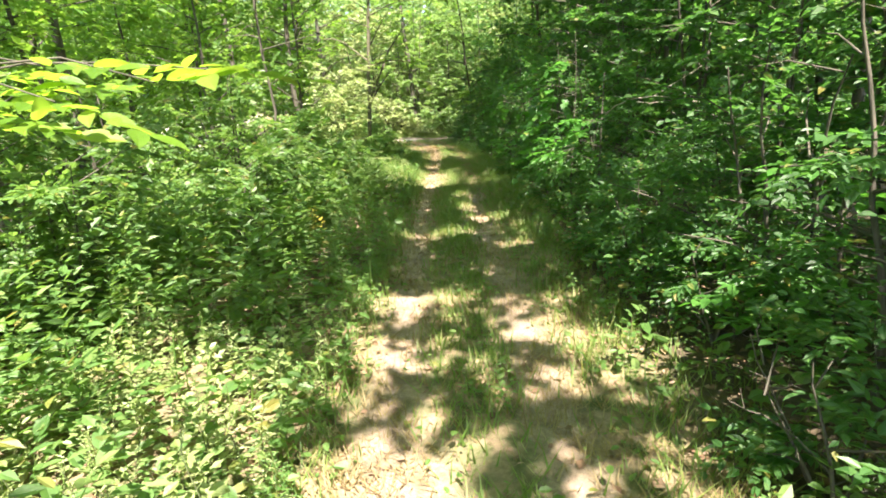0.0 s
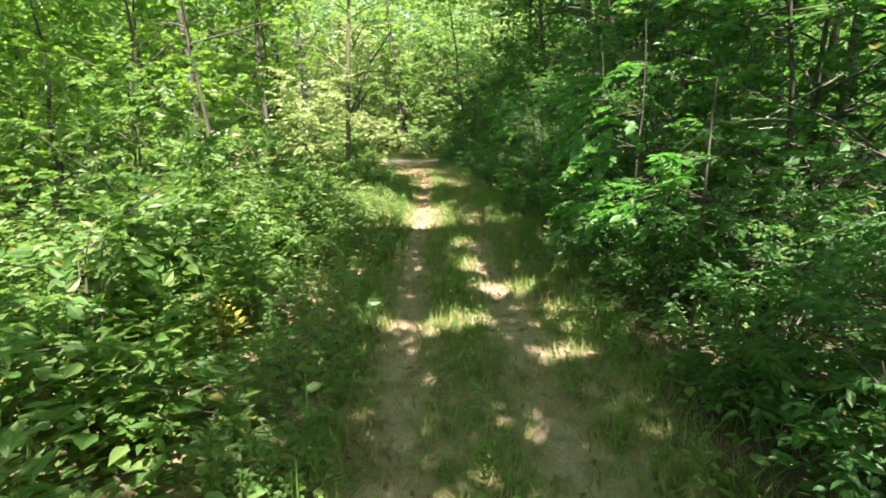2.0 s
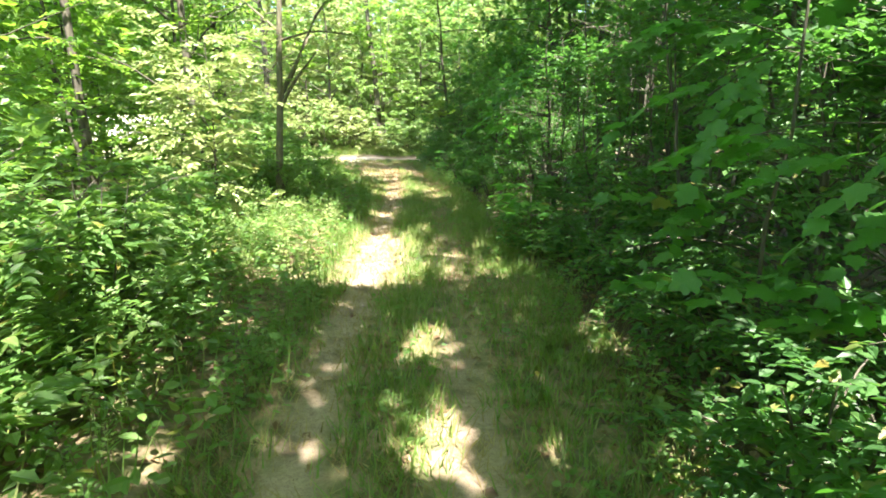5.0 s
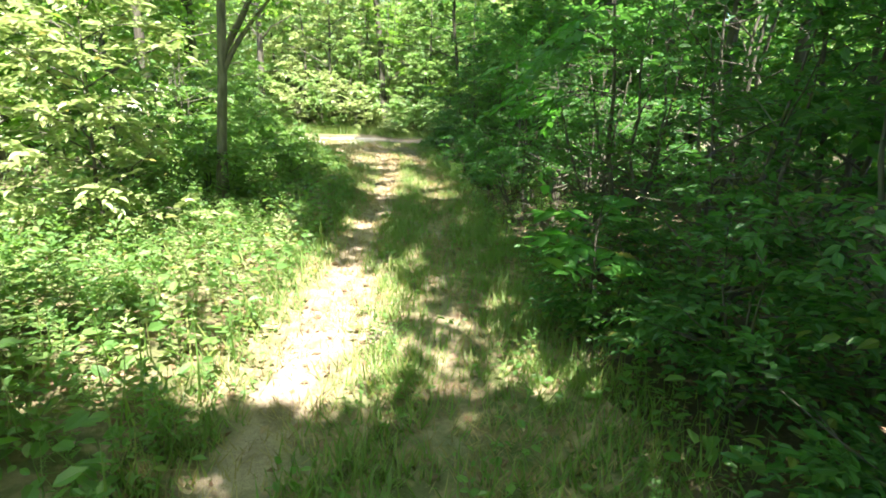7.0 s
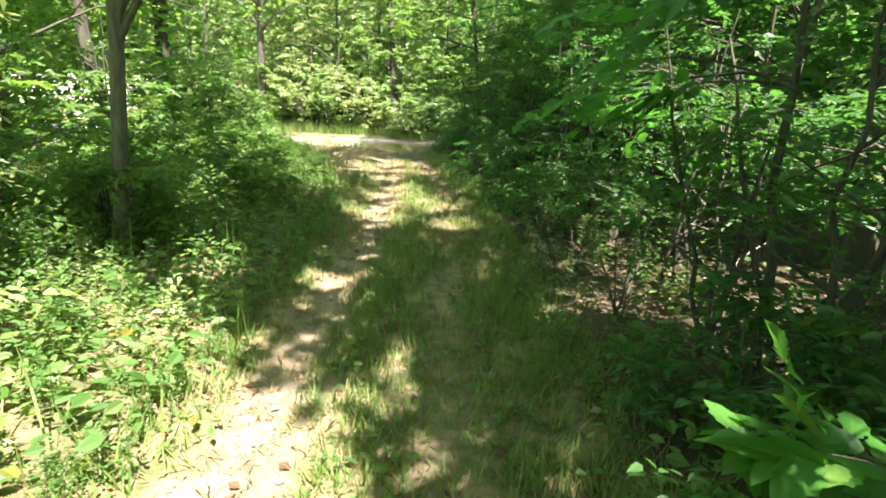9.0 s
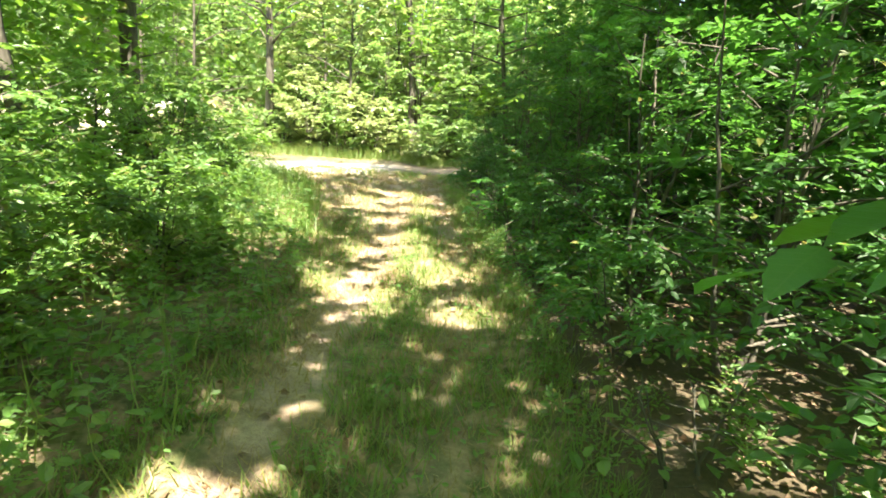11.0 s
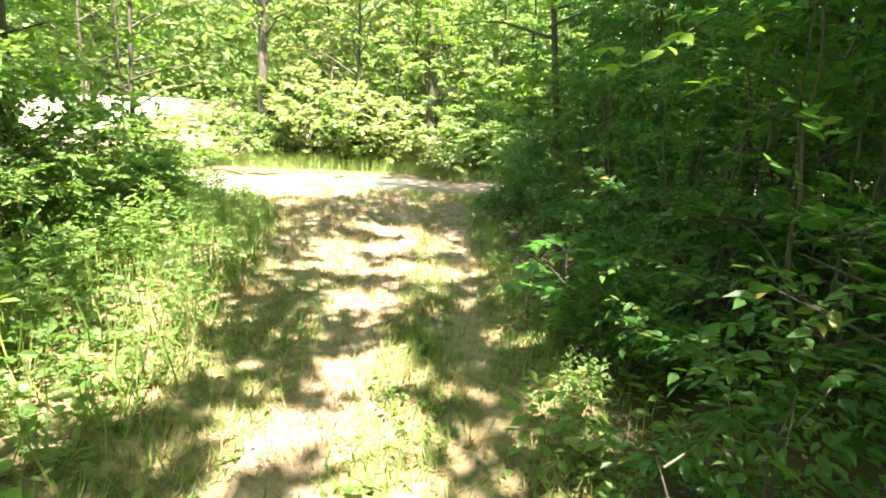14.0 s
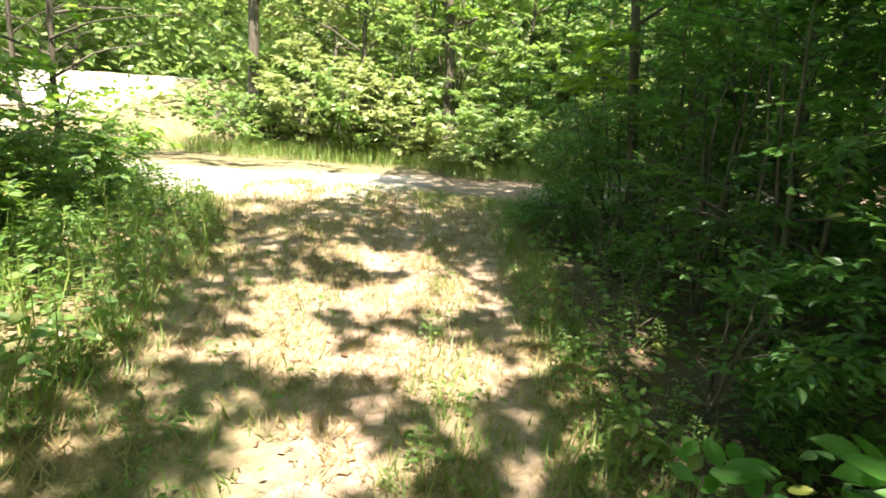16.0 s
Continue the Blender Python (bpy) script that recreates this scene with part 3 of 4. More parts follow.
# ---- weeds ----
def weed(name, label, kind_, seed, mat=None):
    r = np.random.default_rng(seed)
    if kind_ == "lance":
        h, n, ls, shape = 1.0, 54, 0.15, LANCE
    elif kind_ == "broad":
        h, n, ls, shape = 0.72, 34, 0.14, OVAL
    elif kind_ == "bushy":
        h, n, ls, shape = 0.8, 84, 0.098, OVATE
    else:
        h, n, ls, shape = 0.3, 20, 0.12, OVAL
    tip = np.array([*r.normal(0, 0.13 * h, 2), h])
    line = bend((0, 0, -0.03), tip, r, 6, 0.08)
    wood, stalks = [(line, 0.006 * np.linspace(1, 0.4, 6))], []
    u = np.linspace(0.12, 1.0, n)
    p = np.stack([np.interp(u, np.linspace(0, 1, 6), line[:, i]) for i in range(3)], -1)
    az = np.arange(n) * 2.4 + r.uniform(-0.3, 0.3, n)
    out = np.stack([np.cos(az), np.sin(az), np.zeros(n)], -1)
    if kind_ in ("broad", "bushy"):
        reach = 0.32 * h * (1.1 - u) * r.uniform(0.1, 1.3, n)
        q = p + out * reach[:, None] + np.array([0, 0, 1]) * reach[:, None] * 0.5
        stalks = [(a, b - a) for a, b in zip(p[::3], q[::3])]
        p = q
    d = out + np.stack([np.zeros(n), np.zeros(n), 0.55 * u + r.normal(-0.1, 0.25, n)], -1)
    nn = np.array([0, 0, 1.0]) + 0.25 * out + r.normal(0, 0.25, (n, 3))
    size = ls * (1.15 - 0.6 * u) * r.uniform(0.7, 1.25, n)
    v, f = tubes(wood, 3)
    stem = tagged(link(name, mesh_from(name, v, f, STEM, True)), label, "plant", "weeds beside the path")
    v, f = leaves(p, d, nn, size, shape)
    if stalks:
        a, w = np.array([s[0] for s in stalks]), np.array([s[1] for s in stalks])
        v, f = joined((v, f), leaves(a, w, np.cross(w, (0.3, 0.2, 1.0)), np.linalg.norm(w, axis=1), BLADE))
    link("leaves", mesh_from("leaves", v, f, mat or LEAF_WEED), stem)
    return stem


WEEDS = [weed("tall_weed", "tall green weed with narrow lance leaves", "lance", 1), weed("tall_weed", "tall green weed with narrow lance leaves", "lance", 2),
         weed("broadleaf_weed", "green weed with broad oval leaves", "broad", 3), weed("broadleaf_weed", "green weed with broad oval leaves", "broad", 4),
         weed("bushy_weed", "bushy green weed with small leaves", "bushy", 5), weed("bushy_weed", "bushy green weed with small leaves", "bushy", 6),
         weed("low_weed", "low green weed with oval leaves", "low", 7),
         weed("pale_weed", "weed with long leaves, coloured pale for sunlight", "lance", 8, LEAF_SUN_PALE), weed("pale_weed", "weed with broad leaves, coloured pale for sunlight", "broad", 9, LEAF_SUN_PALE), weed("yellow_weed", "yellowing bushy weed among the green plants", "bushy", 10, LEAF_YELLOW)]
KINDS = [0, 0, 1, 1, 2, 2, 3, 4, 4, 5]
placed = []


def plant_weed(k, x, y, h, turn):
    placed.append((min(abs(x - float(edge_left(y))), abs(x - float(edge_right(y)))), k, x, y, h, turn))


def weed_height(x, y):
    """How tall the growth beside the path stands."""
    e = float(edge_left(y)) - x
    base = np.interp(y, [0, 3, 11, 12.2, 15.5, 17, 21, 24, 30], [0.85, 1.0, 1.0, 0.6, 0.6, 0.85, 0.8, 0.7, 0.6])
    return base * np.interp(e, [0, 0.25, 0.9, 2.5], [0.5, 0.75, 1.05, 1.25])


for i in range(1350):
    yy = rng.uniform(0.9, 30)
    xx = float(edge_left(yy)) - 0.02 - rng.uniform(0, 1) ** 1.9 * 3.8
    if road_mask(np.array(xx), np.array(yy)) > 0.1 or rng.uniform() > 1.3 - yy / 50:
        continue
    plant_weed(int(rng.choice(7, p=[0.11, 0.11, 0.16, 0.16, 0.17, 0.17, 0.12])), xx, yy, weed_height(xx, yy) * rng.uniform(0.7, 1.2), rng.uniform(0, 6.28))
for i in range(280):
    yy = rng.uniform(1.0, 17) if i % 2 else rng.uniform(11.2, 16)
    xx = float(edge_left(yy)) - rng.uniform(0.3, 3.2)
    plant_weed(int(rng.integers(2, 7)), xx, yy, weed_height(xx, yy) * rng.uniform(0.6, 0.95), rng.uniform(0, 6.28))
for i in range(360):
    yy = rng.uniform(1.5, 30)
    xx = float(edge_right(yy)) + 0.02 + rng.uniform(0, 1) ** 1.5 * 1.3
    plant_weed(int(rng.integers(2, 7)), xx, yy, rng.uniform(0.3, 0.75), rng.uniform(0, 6.28))
for xx, yy, h, k in [(0.23, 2.44, 0.4, 0), (0.28, 2.6, 0.38, 4), (0.09, 7.49, 0.55, 1), (0.12, 7.6, 0.45, 4), (0.14, 5.95, 0.45, 0), (0.2, 6.0, 0.35, 1),
                     (0.05, 8.4, 0.35, 6), (0.95, 10.1, 0.6, 4), (0.3, 13.9, 0.4, 6), (1.05, 12.2, 0.5, 2), (0.3, 11.2, 0.35, 6), (0.55, 18.1, 0.4, 6),
                     (0.2, 12.5, 0.4, 4), (0.95, 20.6, 0.7, 2), (1.0, 22.2, 0.8, 3), (1.1, 24.0, 0.8, 2), (-1.1, 5.0, 1.15, 0), (-1.0, 5.4, 1.1, 1), (-1.35, 2.6, 1.0, 0)]:
    plant_weed(k, xx, yy, h, rng.uniform(0, 6.28))
for i in range(90):
    yy = rng.uniform(1.8, 26)
    xx = float(rut_left(yy)) + 0.46 + rng.normal(0, 0.13) if i % 3 else float(rng.uniform(edge_left(yy), edge_right(yy)))
    plant_weed(6 if i % 2 else 4, xx, yy, rng.uniform(0.16, 0.34), rng.uniform(0, 6.28))
# weeds in the sun-glare tone, set in two sun patches to whiten them
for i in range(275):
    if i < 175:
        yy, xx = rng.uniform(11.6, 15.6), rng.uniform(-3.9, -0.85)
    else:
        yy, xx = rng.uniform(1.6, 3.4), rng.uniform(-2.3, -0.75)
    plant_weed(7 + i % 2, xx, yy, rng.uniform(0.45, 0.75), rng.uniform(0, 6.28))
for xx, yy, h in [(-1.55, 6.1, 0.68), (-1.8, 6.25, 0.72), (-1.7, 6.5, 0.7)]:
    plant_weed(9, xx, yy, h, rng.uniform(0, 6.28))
placed.sort()
counts, first_used, rest = [0] * 6, set(), []
for _, k, xx, yy, h, turn in placed:
    m = Matrix.LocRotScale((xx, yy, float(ground_height(np.array(xx), np.array(yy)))), Euler((rng.normal(0, 0.08), rng.normal(0, 0.08), turn)), (h, h, h))
    counts[KINDS[k]] += 1
    if counts[KINDS[k]] > 290:
        rest.append((k, m))
    elif k in first_used:
        copy_thing(WEEDS[k], m)
    else:
        first_used.add(k)
        WEEDS[k].matrix_world = m
arrays = []
for k, m in rest:
    me = WEEDS[k].children[0].data
    v = np.empty(len(me.vertices) * 3)
    me.vertices.foreach_get("co", v)
    f = np.empty(len(me.polygons) * 3, np.int32)
    me.loops.foreach_get("vertex_index", f)
    mm = np.array(m)
    arrays.append((v.reshape(-1, 3) @ mm[:3, :3].T + mm[:3, 3], f.reshape(-1, 3)))
v, f = joined(*arrays)
tagged(link("undergrowth", mesh_from("undergrowth", v, f, LEAF_WEED)), "dense green weeds further into the wood", "plants", kind="stuff")


# ---- shrubs and trees ----
def shrub(x, y, h, r, n=1.0, leaf=0.065, shape=OVATE, mat=None, seed=0, label="dense dark green leafy shrub", group="shrubs along the path", keep=None, carve=True):
    g = np.random.default_rng(seed)
    stems = [(h * g.uniform(0.7, 1.0), *(g.normal(0, 0.3 * r, 2)), 0.008 + 0.006 * h) for _ in range(4)]
    return woody("shrub", label, "shrub", (x, y, float(ground_height(np.array(x), np.array(y)))), g, stems, int(26 * n), r, 4, 5, leaf, shape, mat or LEAF_SHRUB,
                 first=0.1, rise=0.3, count=8, spray=0.28, group=group, trunk="stem", keep=keep, carve=carve)


def off_path(margin, low=0.0):
    def test(p):
        e = edge_right(p[:, 1]) - 0.2 + margin
        glade = (p[:, 0] > 1.3) & (p[:, 0] < 3.7) & (p[:, 1] > 14.3) & (p[:, 1] < 18.6) & (p[:, 2] < np.where(p[:, 1] < 16.8, 0.8, 0.45))
        return ((p[:, 0] > e) | (p[:, 0] < edge_left(p[:, 1]) + 0.1 - margin)) & ~glade
    return test


seed = 100
for yy in np.arange(1.2, 30, 1.15):
    seed += 1
    g = np.random.default_rng(seed)
    shrub(float(edge_right(yy)) + 1.15 + g.uniform(-0.15, 0.3), yy + g.uniform(-0.3, 0.3), g.uniform(1.9, 2.8) * (0.58 if 4.0 < yy < 7.3 else 1.0), 0.95, 0.8, 0.058, seed=seed, keep=off_path(0.1))
for yy in np.arange(2.0, 29, 1.2):
    seed += 1
    g = np.random.default_rng(seed)
    shrub(float(edge_right(yy)) + g.uniform(0.45, 0.75), yy + g.uniform(-0.3, 0.3), g.uniform(0.5, 1.0), 0.5, 0.62, 0.06, OVATE, seed=seed, label="low dark green shrub at the edge of the path", keep=off_path(-0.02))
for yy in np.arange(0.5, 32, 1.5):
    seed += 1
    g = np.random.default_rng(seed)
    shrub(float(edge_right(yy)) + 2.6 + g.uniform(-0.3, 0.5), yy, g.uniform(3.2, 5.2), 1.4, 1.3, 0.1, CARD, seed=seed, keep=off_path(0.2))
for yy in np.arange(2.0, 26, 2.1):
    seed += 1
    g = np.random.default_rng(seed)
    if 11.5 < yy < 15.5:
        continue
    shrub(-3.6 + g.uniform(-0.5, 0.5) - 0.04 * max(yy - 15, 0) * 3, yy, g.uniform(1.6, 2.4), 1.0, 1.1, 0.085, OVATE, LEAF_WEED, seed=seed, label="light green leafy shrub", keep=off_path(0.5))


for yy in np.arange(3.9, 29, 1.25):
    seed += 1
    g = np.random.default_rng(seed)
    if 11.8 < yy < 15.2:
        continue
    shrub(float(edge_left(yy)) - g.uniform(1.3, 2.3), yy, g.uniform(0.9, 1.4) * (1 if yy < 20 else 0.75), 0.7, 0.62, 0.08, OVATE, LEAF_WEED, seed=seed, label="low light green leafy shrub", keep=off_path(0.35))


def tree(x, y, h, r, seed, limbs=18, reach=1.6, leaf=0.09, mat=None, lean=(0, 0), first=0.2, sub=4, per=5, shape=CARD, label="young tree with bright green leaves", group="young trees in the wood", count=8, spray=0.4, keep=None, wob=0.06, forks=(), carve=True, bark=None):
    g = np.random.default_rng(seed)
    return woody("tree", label, "tree", (x, y, float(ground_height(np.array(x), np.array(y)))), g, [(h, lean[0], lean[1], r)], limbs, reach, sub, per, leaf, shape,
                 mat or LEAF_TREE, first=first, rise=0.25, count=count, spray=spray, group=group, keep=keep, wob=wob, forks=forks, carve=carve, bark=bark)


# trees that stand out along the path
tree(-2.16, 16.3, 7.5, 0.072, 301, 18, 1.7, 0.085, first=0.36, label="forked grey-barked tree beside the path", lean=(0.6, 0.0), wob=0.025, forks=[(1.75, (0.75, 0.1, 2.7), 0.04), (1.95, (1.3, 0.2, 4.0), 0.045)], bark=BARK_OLIVE)
tree(-2.9, 9.25, 7.0, 0.032, 302, 16, 1.2, 0.08, first=0.35, lean=(0.1, 0), label="slender young tree with thin dark trunk")
# its sunstruck look comes partly from the whitened leaf colour
tree(-2.5, 14.2, 2.6, 0.02, 303, 30, 0.85, 0.1, LEAF_SUN_PALE, first=0.1, sub=3, shape=OVATE, carve=False, label="sapling with tiered leaves, coloured pale for sunlight")
woody("tree", "large vine-hung tree with several dark stems across the track", "tree", (-1.7, 39.7, 0.1), np.random.default_rng(304),
      [(13, -1.0, 0, 0.22), (9, 0.7, 0.3, 0.05), (8, -1.5, 0.2, 0.045), (10, 0.2, -0.4, 0.04)], 36, 2.4, 4, 5, 0.14, CARD, LEAF_TREE, first=0.28, rise=0.1, group="young trees in the wood", wob=0.05)
tree(-7.6, 29.4, 5.0, 0.03, 310, 24, 1.2, 0.12, first=0.3, lean=(0.2, 0.1), label="slender young tree at the edge of the gravel track")
tree(-7.7, 37.4, 13, 0.2, 305, 24, 2.6, 0.13, first=0.3, label="large tree with dark trunk across the track")
tree(1.85, 27.3, 8, 0.07, 306, 20, 1.8, 0.09, first=0.3, lean=(-0.9, 0.2), label="slender leaning tree beside the path")
tree(-5.4, 21.5, 10, 0.13, 307, 20, 2.0, 0.09, first=0.3, label="tree with dark trunk and bright leaves")
tree(4.6, 16.8, 9, 0.09, 308, 20, 2.0, 0.09, LEAF_SHRUB, first=0.3, label="dark trunked tree behind the bushes")
tree(4.2, 21.8, 9, 0.1, 309, 20, 2.0, 0.09, LEAF_SHRUB, first=0.3, lean=(-0.6, 0), label="leaning tree with peeling bark")

tree(-6.0, 24.9, 14, 0.2, 311, 24, 4.2, 0.22, first=0.45, sub=6, per=5, spray=0.65, lean=(-0.3, 0.3), wob=0.03, label="tall tree with a thick dark trunk", group="tall trees over the path")

# understorey on both sides
seed = 400
for x0, y0 in [(-5.5, 4), (-6.5, 8), (-5.2, 12.6), (-6.8, 16), (-4.8, 18.6), (-7.5, 20.5), (-9, 5), (-10, 11), (-10.5, 17), (-9.5, 23), (-11, 27), (-8.5, 0), (-5.4, 24.8), (-6.4, 28.2), (-9.1, 30.2), (-15.5, 30.0), (-7.2, 9.5), (-7.6, 13.5), (-5.0, 1.0), (-7, -3)]:
    seed += 1
    g = np.random.default_rng(seed)
    tree(x0 + g.uniform(-0.4, 0.4), y0 + g.uniform(-0.4, 0.4), g.uniform(5, 8), 0.055, seed, 20, 1.7, 0.13, first=0.08, sub=5, lean=tuple(g.normal(0, 0.3, 2)))
for x0, y0 in [(4.9, 3), (5.2, 7.5), (4.6, 11.5), (6, 14.5), (5.6, 19.5), (5, 25), (4.0, 30.0), (8, 29), (6, 0), (2.6, 37.5), (6.5, 38), (11, 36)]:
    seed += 1
    g = np.random.default_rng(seed)
    tree(x0 + g.uniform(-0.4, 0.4), y0 + g.uniform(-0.4, 0.4), g.uniform(5, 8), 0.06, seed, 17, 1.8, 0.13, LEAF_SHRUB, first=0.1, sub=5, lean=tuple(g.normal(0, 0.3, 2)), label="young tree with dark green leaves")
# far trees take the two pale tones that stand for haze and sun
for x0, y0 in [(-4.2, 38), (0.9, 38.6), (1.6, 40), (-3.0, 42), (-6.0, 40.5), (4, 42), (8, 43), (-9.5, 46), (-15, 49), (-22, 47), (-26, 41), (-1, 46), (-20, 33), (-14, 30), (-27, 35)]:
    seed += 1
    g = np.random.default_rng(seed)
    tree(x0 + g.uniform(-0.3, 0.3), y0 + g.uniform(-0.3, 0.3), g.uniform(7, 11), 0.1, seed, 34, 2.2, 0.2, LEAF_FAR_HAZE if g.uniform() < 0.7 else LEAF_SUN_PALE, first=0.06, lean=tuple(g.normal(0, 0.4, 2)))
for row, y0 in enumerate((36.4, 37.8)):
    for x0 in np.arange(-7.5, 8, 1.5):
        seed += 1
        g = np.random.default_rng(seed)
        if row and abs(x0 + 1.5) < 1.0:
            continue
        # pale leaf tones again carry haze and sunlight on these shrubs
        shrub(x0 + g.uniform(-0.3, 0.3), y0 + g.uniform(-0.3, 0.4) + 0.1 * max(x0, 0), (0.9 if abs(x0 + 1.5) < 1.0 else g.uniform(0.8, 2.6)) + g.uniform(1.2, 3.2) * row, 1.25, 0.8 + 0.45 * row, 0.14, CARD, LEAF_FAR_HAZE if g.uniform() < 0.5 else LEAF_SUN_PALE, seed=seed, carve=False,
              label="green shrub beside the gravel track, paled for sun and haze", group="shrubs across the track")

# tall trees placed for shade: their crowns stay out of view above the path
seed = 600
for x0, y0 in [(4.0, 1.5), (3.8, -3.5), (4.6, 5.4), (4.3, 8.6), (5.6, 9.5), (6.0, 14.5), (6.2, 19.0), (4.2, 11.5), (4.7, 13.8), (3.4, 17.2), (4.4, 18.8), (3.7, 20.4), (3.6, 23.3), (3.5, 27.0), (4.0, 28.8), (5.0, 25.5), (3.0, 30.0), (6.5, 34.0), (-8.0, -2.5),
               (-9.0, 6.0), (-9.5, 15.5), (-8.2, 23.0), (-3.6, -4.0), (0.6, -6.5), (-5.0, 0.3), (-5.6, 5.2), (-5.3, 10.2), (-5.2, 18.6)]:
    seed += 1
    g = np.random.default_rng(seed)
    tree(x0 + (2.4 if x0 > 2.5 else -1.5 if x0 < -3.5 else 0), y0, g.uniform(13, 16), 0.1, seed, 19, 4.9, 0.23, first=0.5, sub=6, per=5, spray=0.65, count=8, lean=tuple(g.normal(0, 0.5, 2)), wob=0.04, label="tall forest tree with a high leafy crown", group="tall trees over the path")

# the far wood all round
def woods(name, n, a0, a1, r0, r1, top, s0, s1, mat, g):
    az, rad = g.uniform(a0, a1, n), g.uniform(r0, r1, n)
    p = np.stack([np.sin(az) * rad - 1, np.cos(az) * rad + 14, g.uniform(0, 1, n) ** 1.15 * top], -1)
    cl = np.sin(p[:, 0] * 1.3 + np.sin(p[:, 2] * 0.9)) + np.sin(p[:, 1] * 1.1 + 1) + np.sin(p[:, 2] * 1.7 + p[:, 0] * 0.6)
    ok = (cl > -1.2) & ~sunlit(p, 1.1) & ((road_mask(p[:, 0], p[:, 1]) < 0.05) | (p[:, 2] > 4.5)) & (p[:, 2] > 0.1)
    if r0 < 15 and a1 < 3:
        ok &= (p[:, 1] < 28.5) & (np.abs(p[:, 0] - 0.2) > 2.6)
    p = p[ok]
    p[:, 2] += ground_height(p[:, 0], p[:, 1])
    d = g.normal(0, 1, (len(p), 3)) * np.array([1, 1, 0.4])
    v, f = leaves(p, d, g.normal(0, 0.9, (len(p), 3)) + np.array([0, 0, 0.8]), g.uniform(s0, s1, len(p)), CARD)
    tagged(link(name, mesh_from(name, v, f, mat)), "green foliage of the wood all around", "woods", kind="stuff")


g = np.random.default_rng(5)
# the front rings use the haze-paled leaf colour
woods("far_woods", 90000, -1.25, 1.25, 27, 38, 13, 0.22, 0.45, LEAF_FAR_HAZE, g)
woods("far_woods", 36000, -1.3, 1.3, 38, 48, 16, 0.5, 0.9, LEAF_FAR_HAZE, g)
woods("far_woods", 24000, -1.1, 0.3, 48, 60, 20, 0.7, 1.3, LEAF_FAR_HAZE, g)
woods("far_woods", 16000, 1.3, 2 * np.pi - 1.3, 16, 32, 13, 0.4, 0.7, LEAF_TREE, g)
woods("wood_edge", 60000, -1.6, -0.4, 9, 24, 7.5, 0.12, 0.26, LEAF_TREE, g)
woods("wood_edge", 40000, 0.3, 1.6, 9, 24, 7.5, 0.12, 0.26, LEAF_SHRUB, g)
woods("wood_edge", 16000, 0.35, 1.3, 7, 18, 7.5, 0.1, 0.2, LEAF_TREE, g)


def canopy(n, x0, x1, y0, y1, g):
    """Unseen leaf layer added overhead to shade the ground; the gaps let sun through."""
    z = g.uniform(7.5, 11.0, n)
    p = np.stack([g.uniform(x0, x1, n) + z * SUN_TO.x / SUN_TO.z, g.uniform(y0, y1, n) + z * SUN_TO.y / SUN_TO.z, z], -1)
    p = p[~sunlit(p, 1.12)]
    d = g.normal(0, 1, (len(p), 3)) * np.array([1, 1, 0.4])
    v, f = leaves(p, d, g.normal(0, 0.5, (len(p), 3)) + np.array([0, 0, 1.0]), g.uniform(0.16, 0.26, len(p)), CARD)
    tagged(link("leaf_canopy", mesh_from("leaf_canopy", v, f, LEAF_TREE)), "high green leaf layer out of view, added to shade the path", "canopy", kind="stuff")


# each call darkens one stretch of ground from above, out of view
canopy(13000, -1.3, 2.2, -1.0, 29, g)
canopy(3200, -5.0, -1.0, -1.0, 4.8, g)
canopy(1300, -5.0, -1.0, 4.8, 10.5, g)
canopy(1500, -3.6, -0.9, 10.8, 12.6, g)
canopy(7500, -5.5, -1.0, 15.6, 27.5, g)
canopy(7000, 1.8, 5.0, 9.5, 15.0, g)
canopy(4000, -1.0, 1.6, 4.6, 11.7, g)
canopy(1500, -1.0, 1.6, 14.4, 18.2, g)
canopy(2500, -3.0, -0.6, 15.6, 19.0, g)
canopy(7000, -2.6, 4.0, 27.0, 36.0, g)
canopy(10000, 1.5, 5.5, 21, 31, g)


def tree_line(g):
    """The wood's outline in the distance, behind the clearing."""
    n = 90
    az = np.linspace(-1.5, 1.5, n)
    rows = []
    for k, h in enumerate((-0.5, 0.35, 0.7, 1.0)):
        rad = 66 + 2.0 * np.sin(az * 23 + k) + g.normal(0, 0.8, n)
        top = 15 + 2.5 * np.sin(az * 9) + 1.5 * np.sin(az * 31 + 1)
        rows.append(np.stack([np.sin(az) * rad, np.cos(az) * rad + 14, h * top], -1))
    a = (np.arange(3)[:, None] * n + np.arange(n - 1)[None]).ravel()
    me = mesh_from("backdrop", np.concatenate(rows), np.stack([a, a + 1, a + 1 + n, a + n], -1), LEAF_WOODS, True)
    tagged(link("backdrop", me), "distant green edge of the wood", "woods", kind="structure")


tree_line(g)


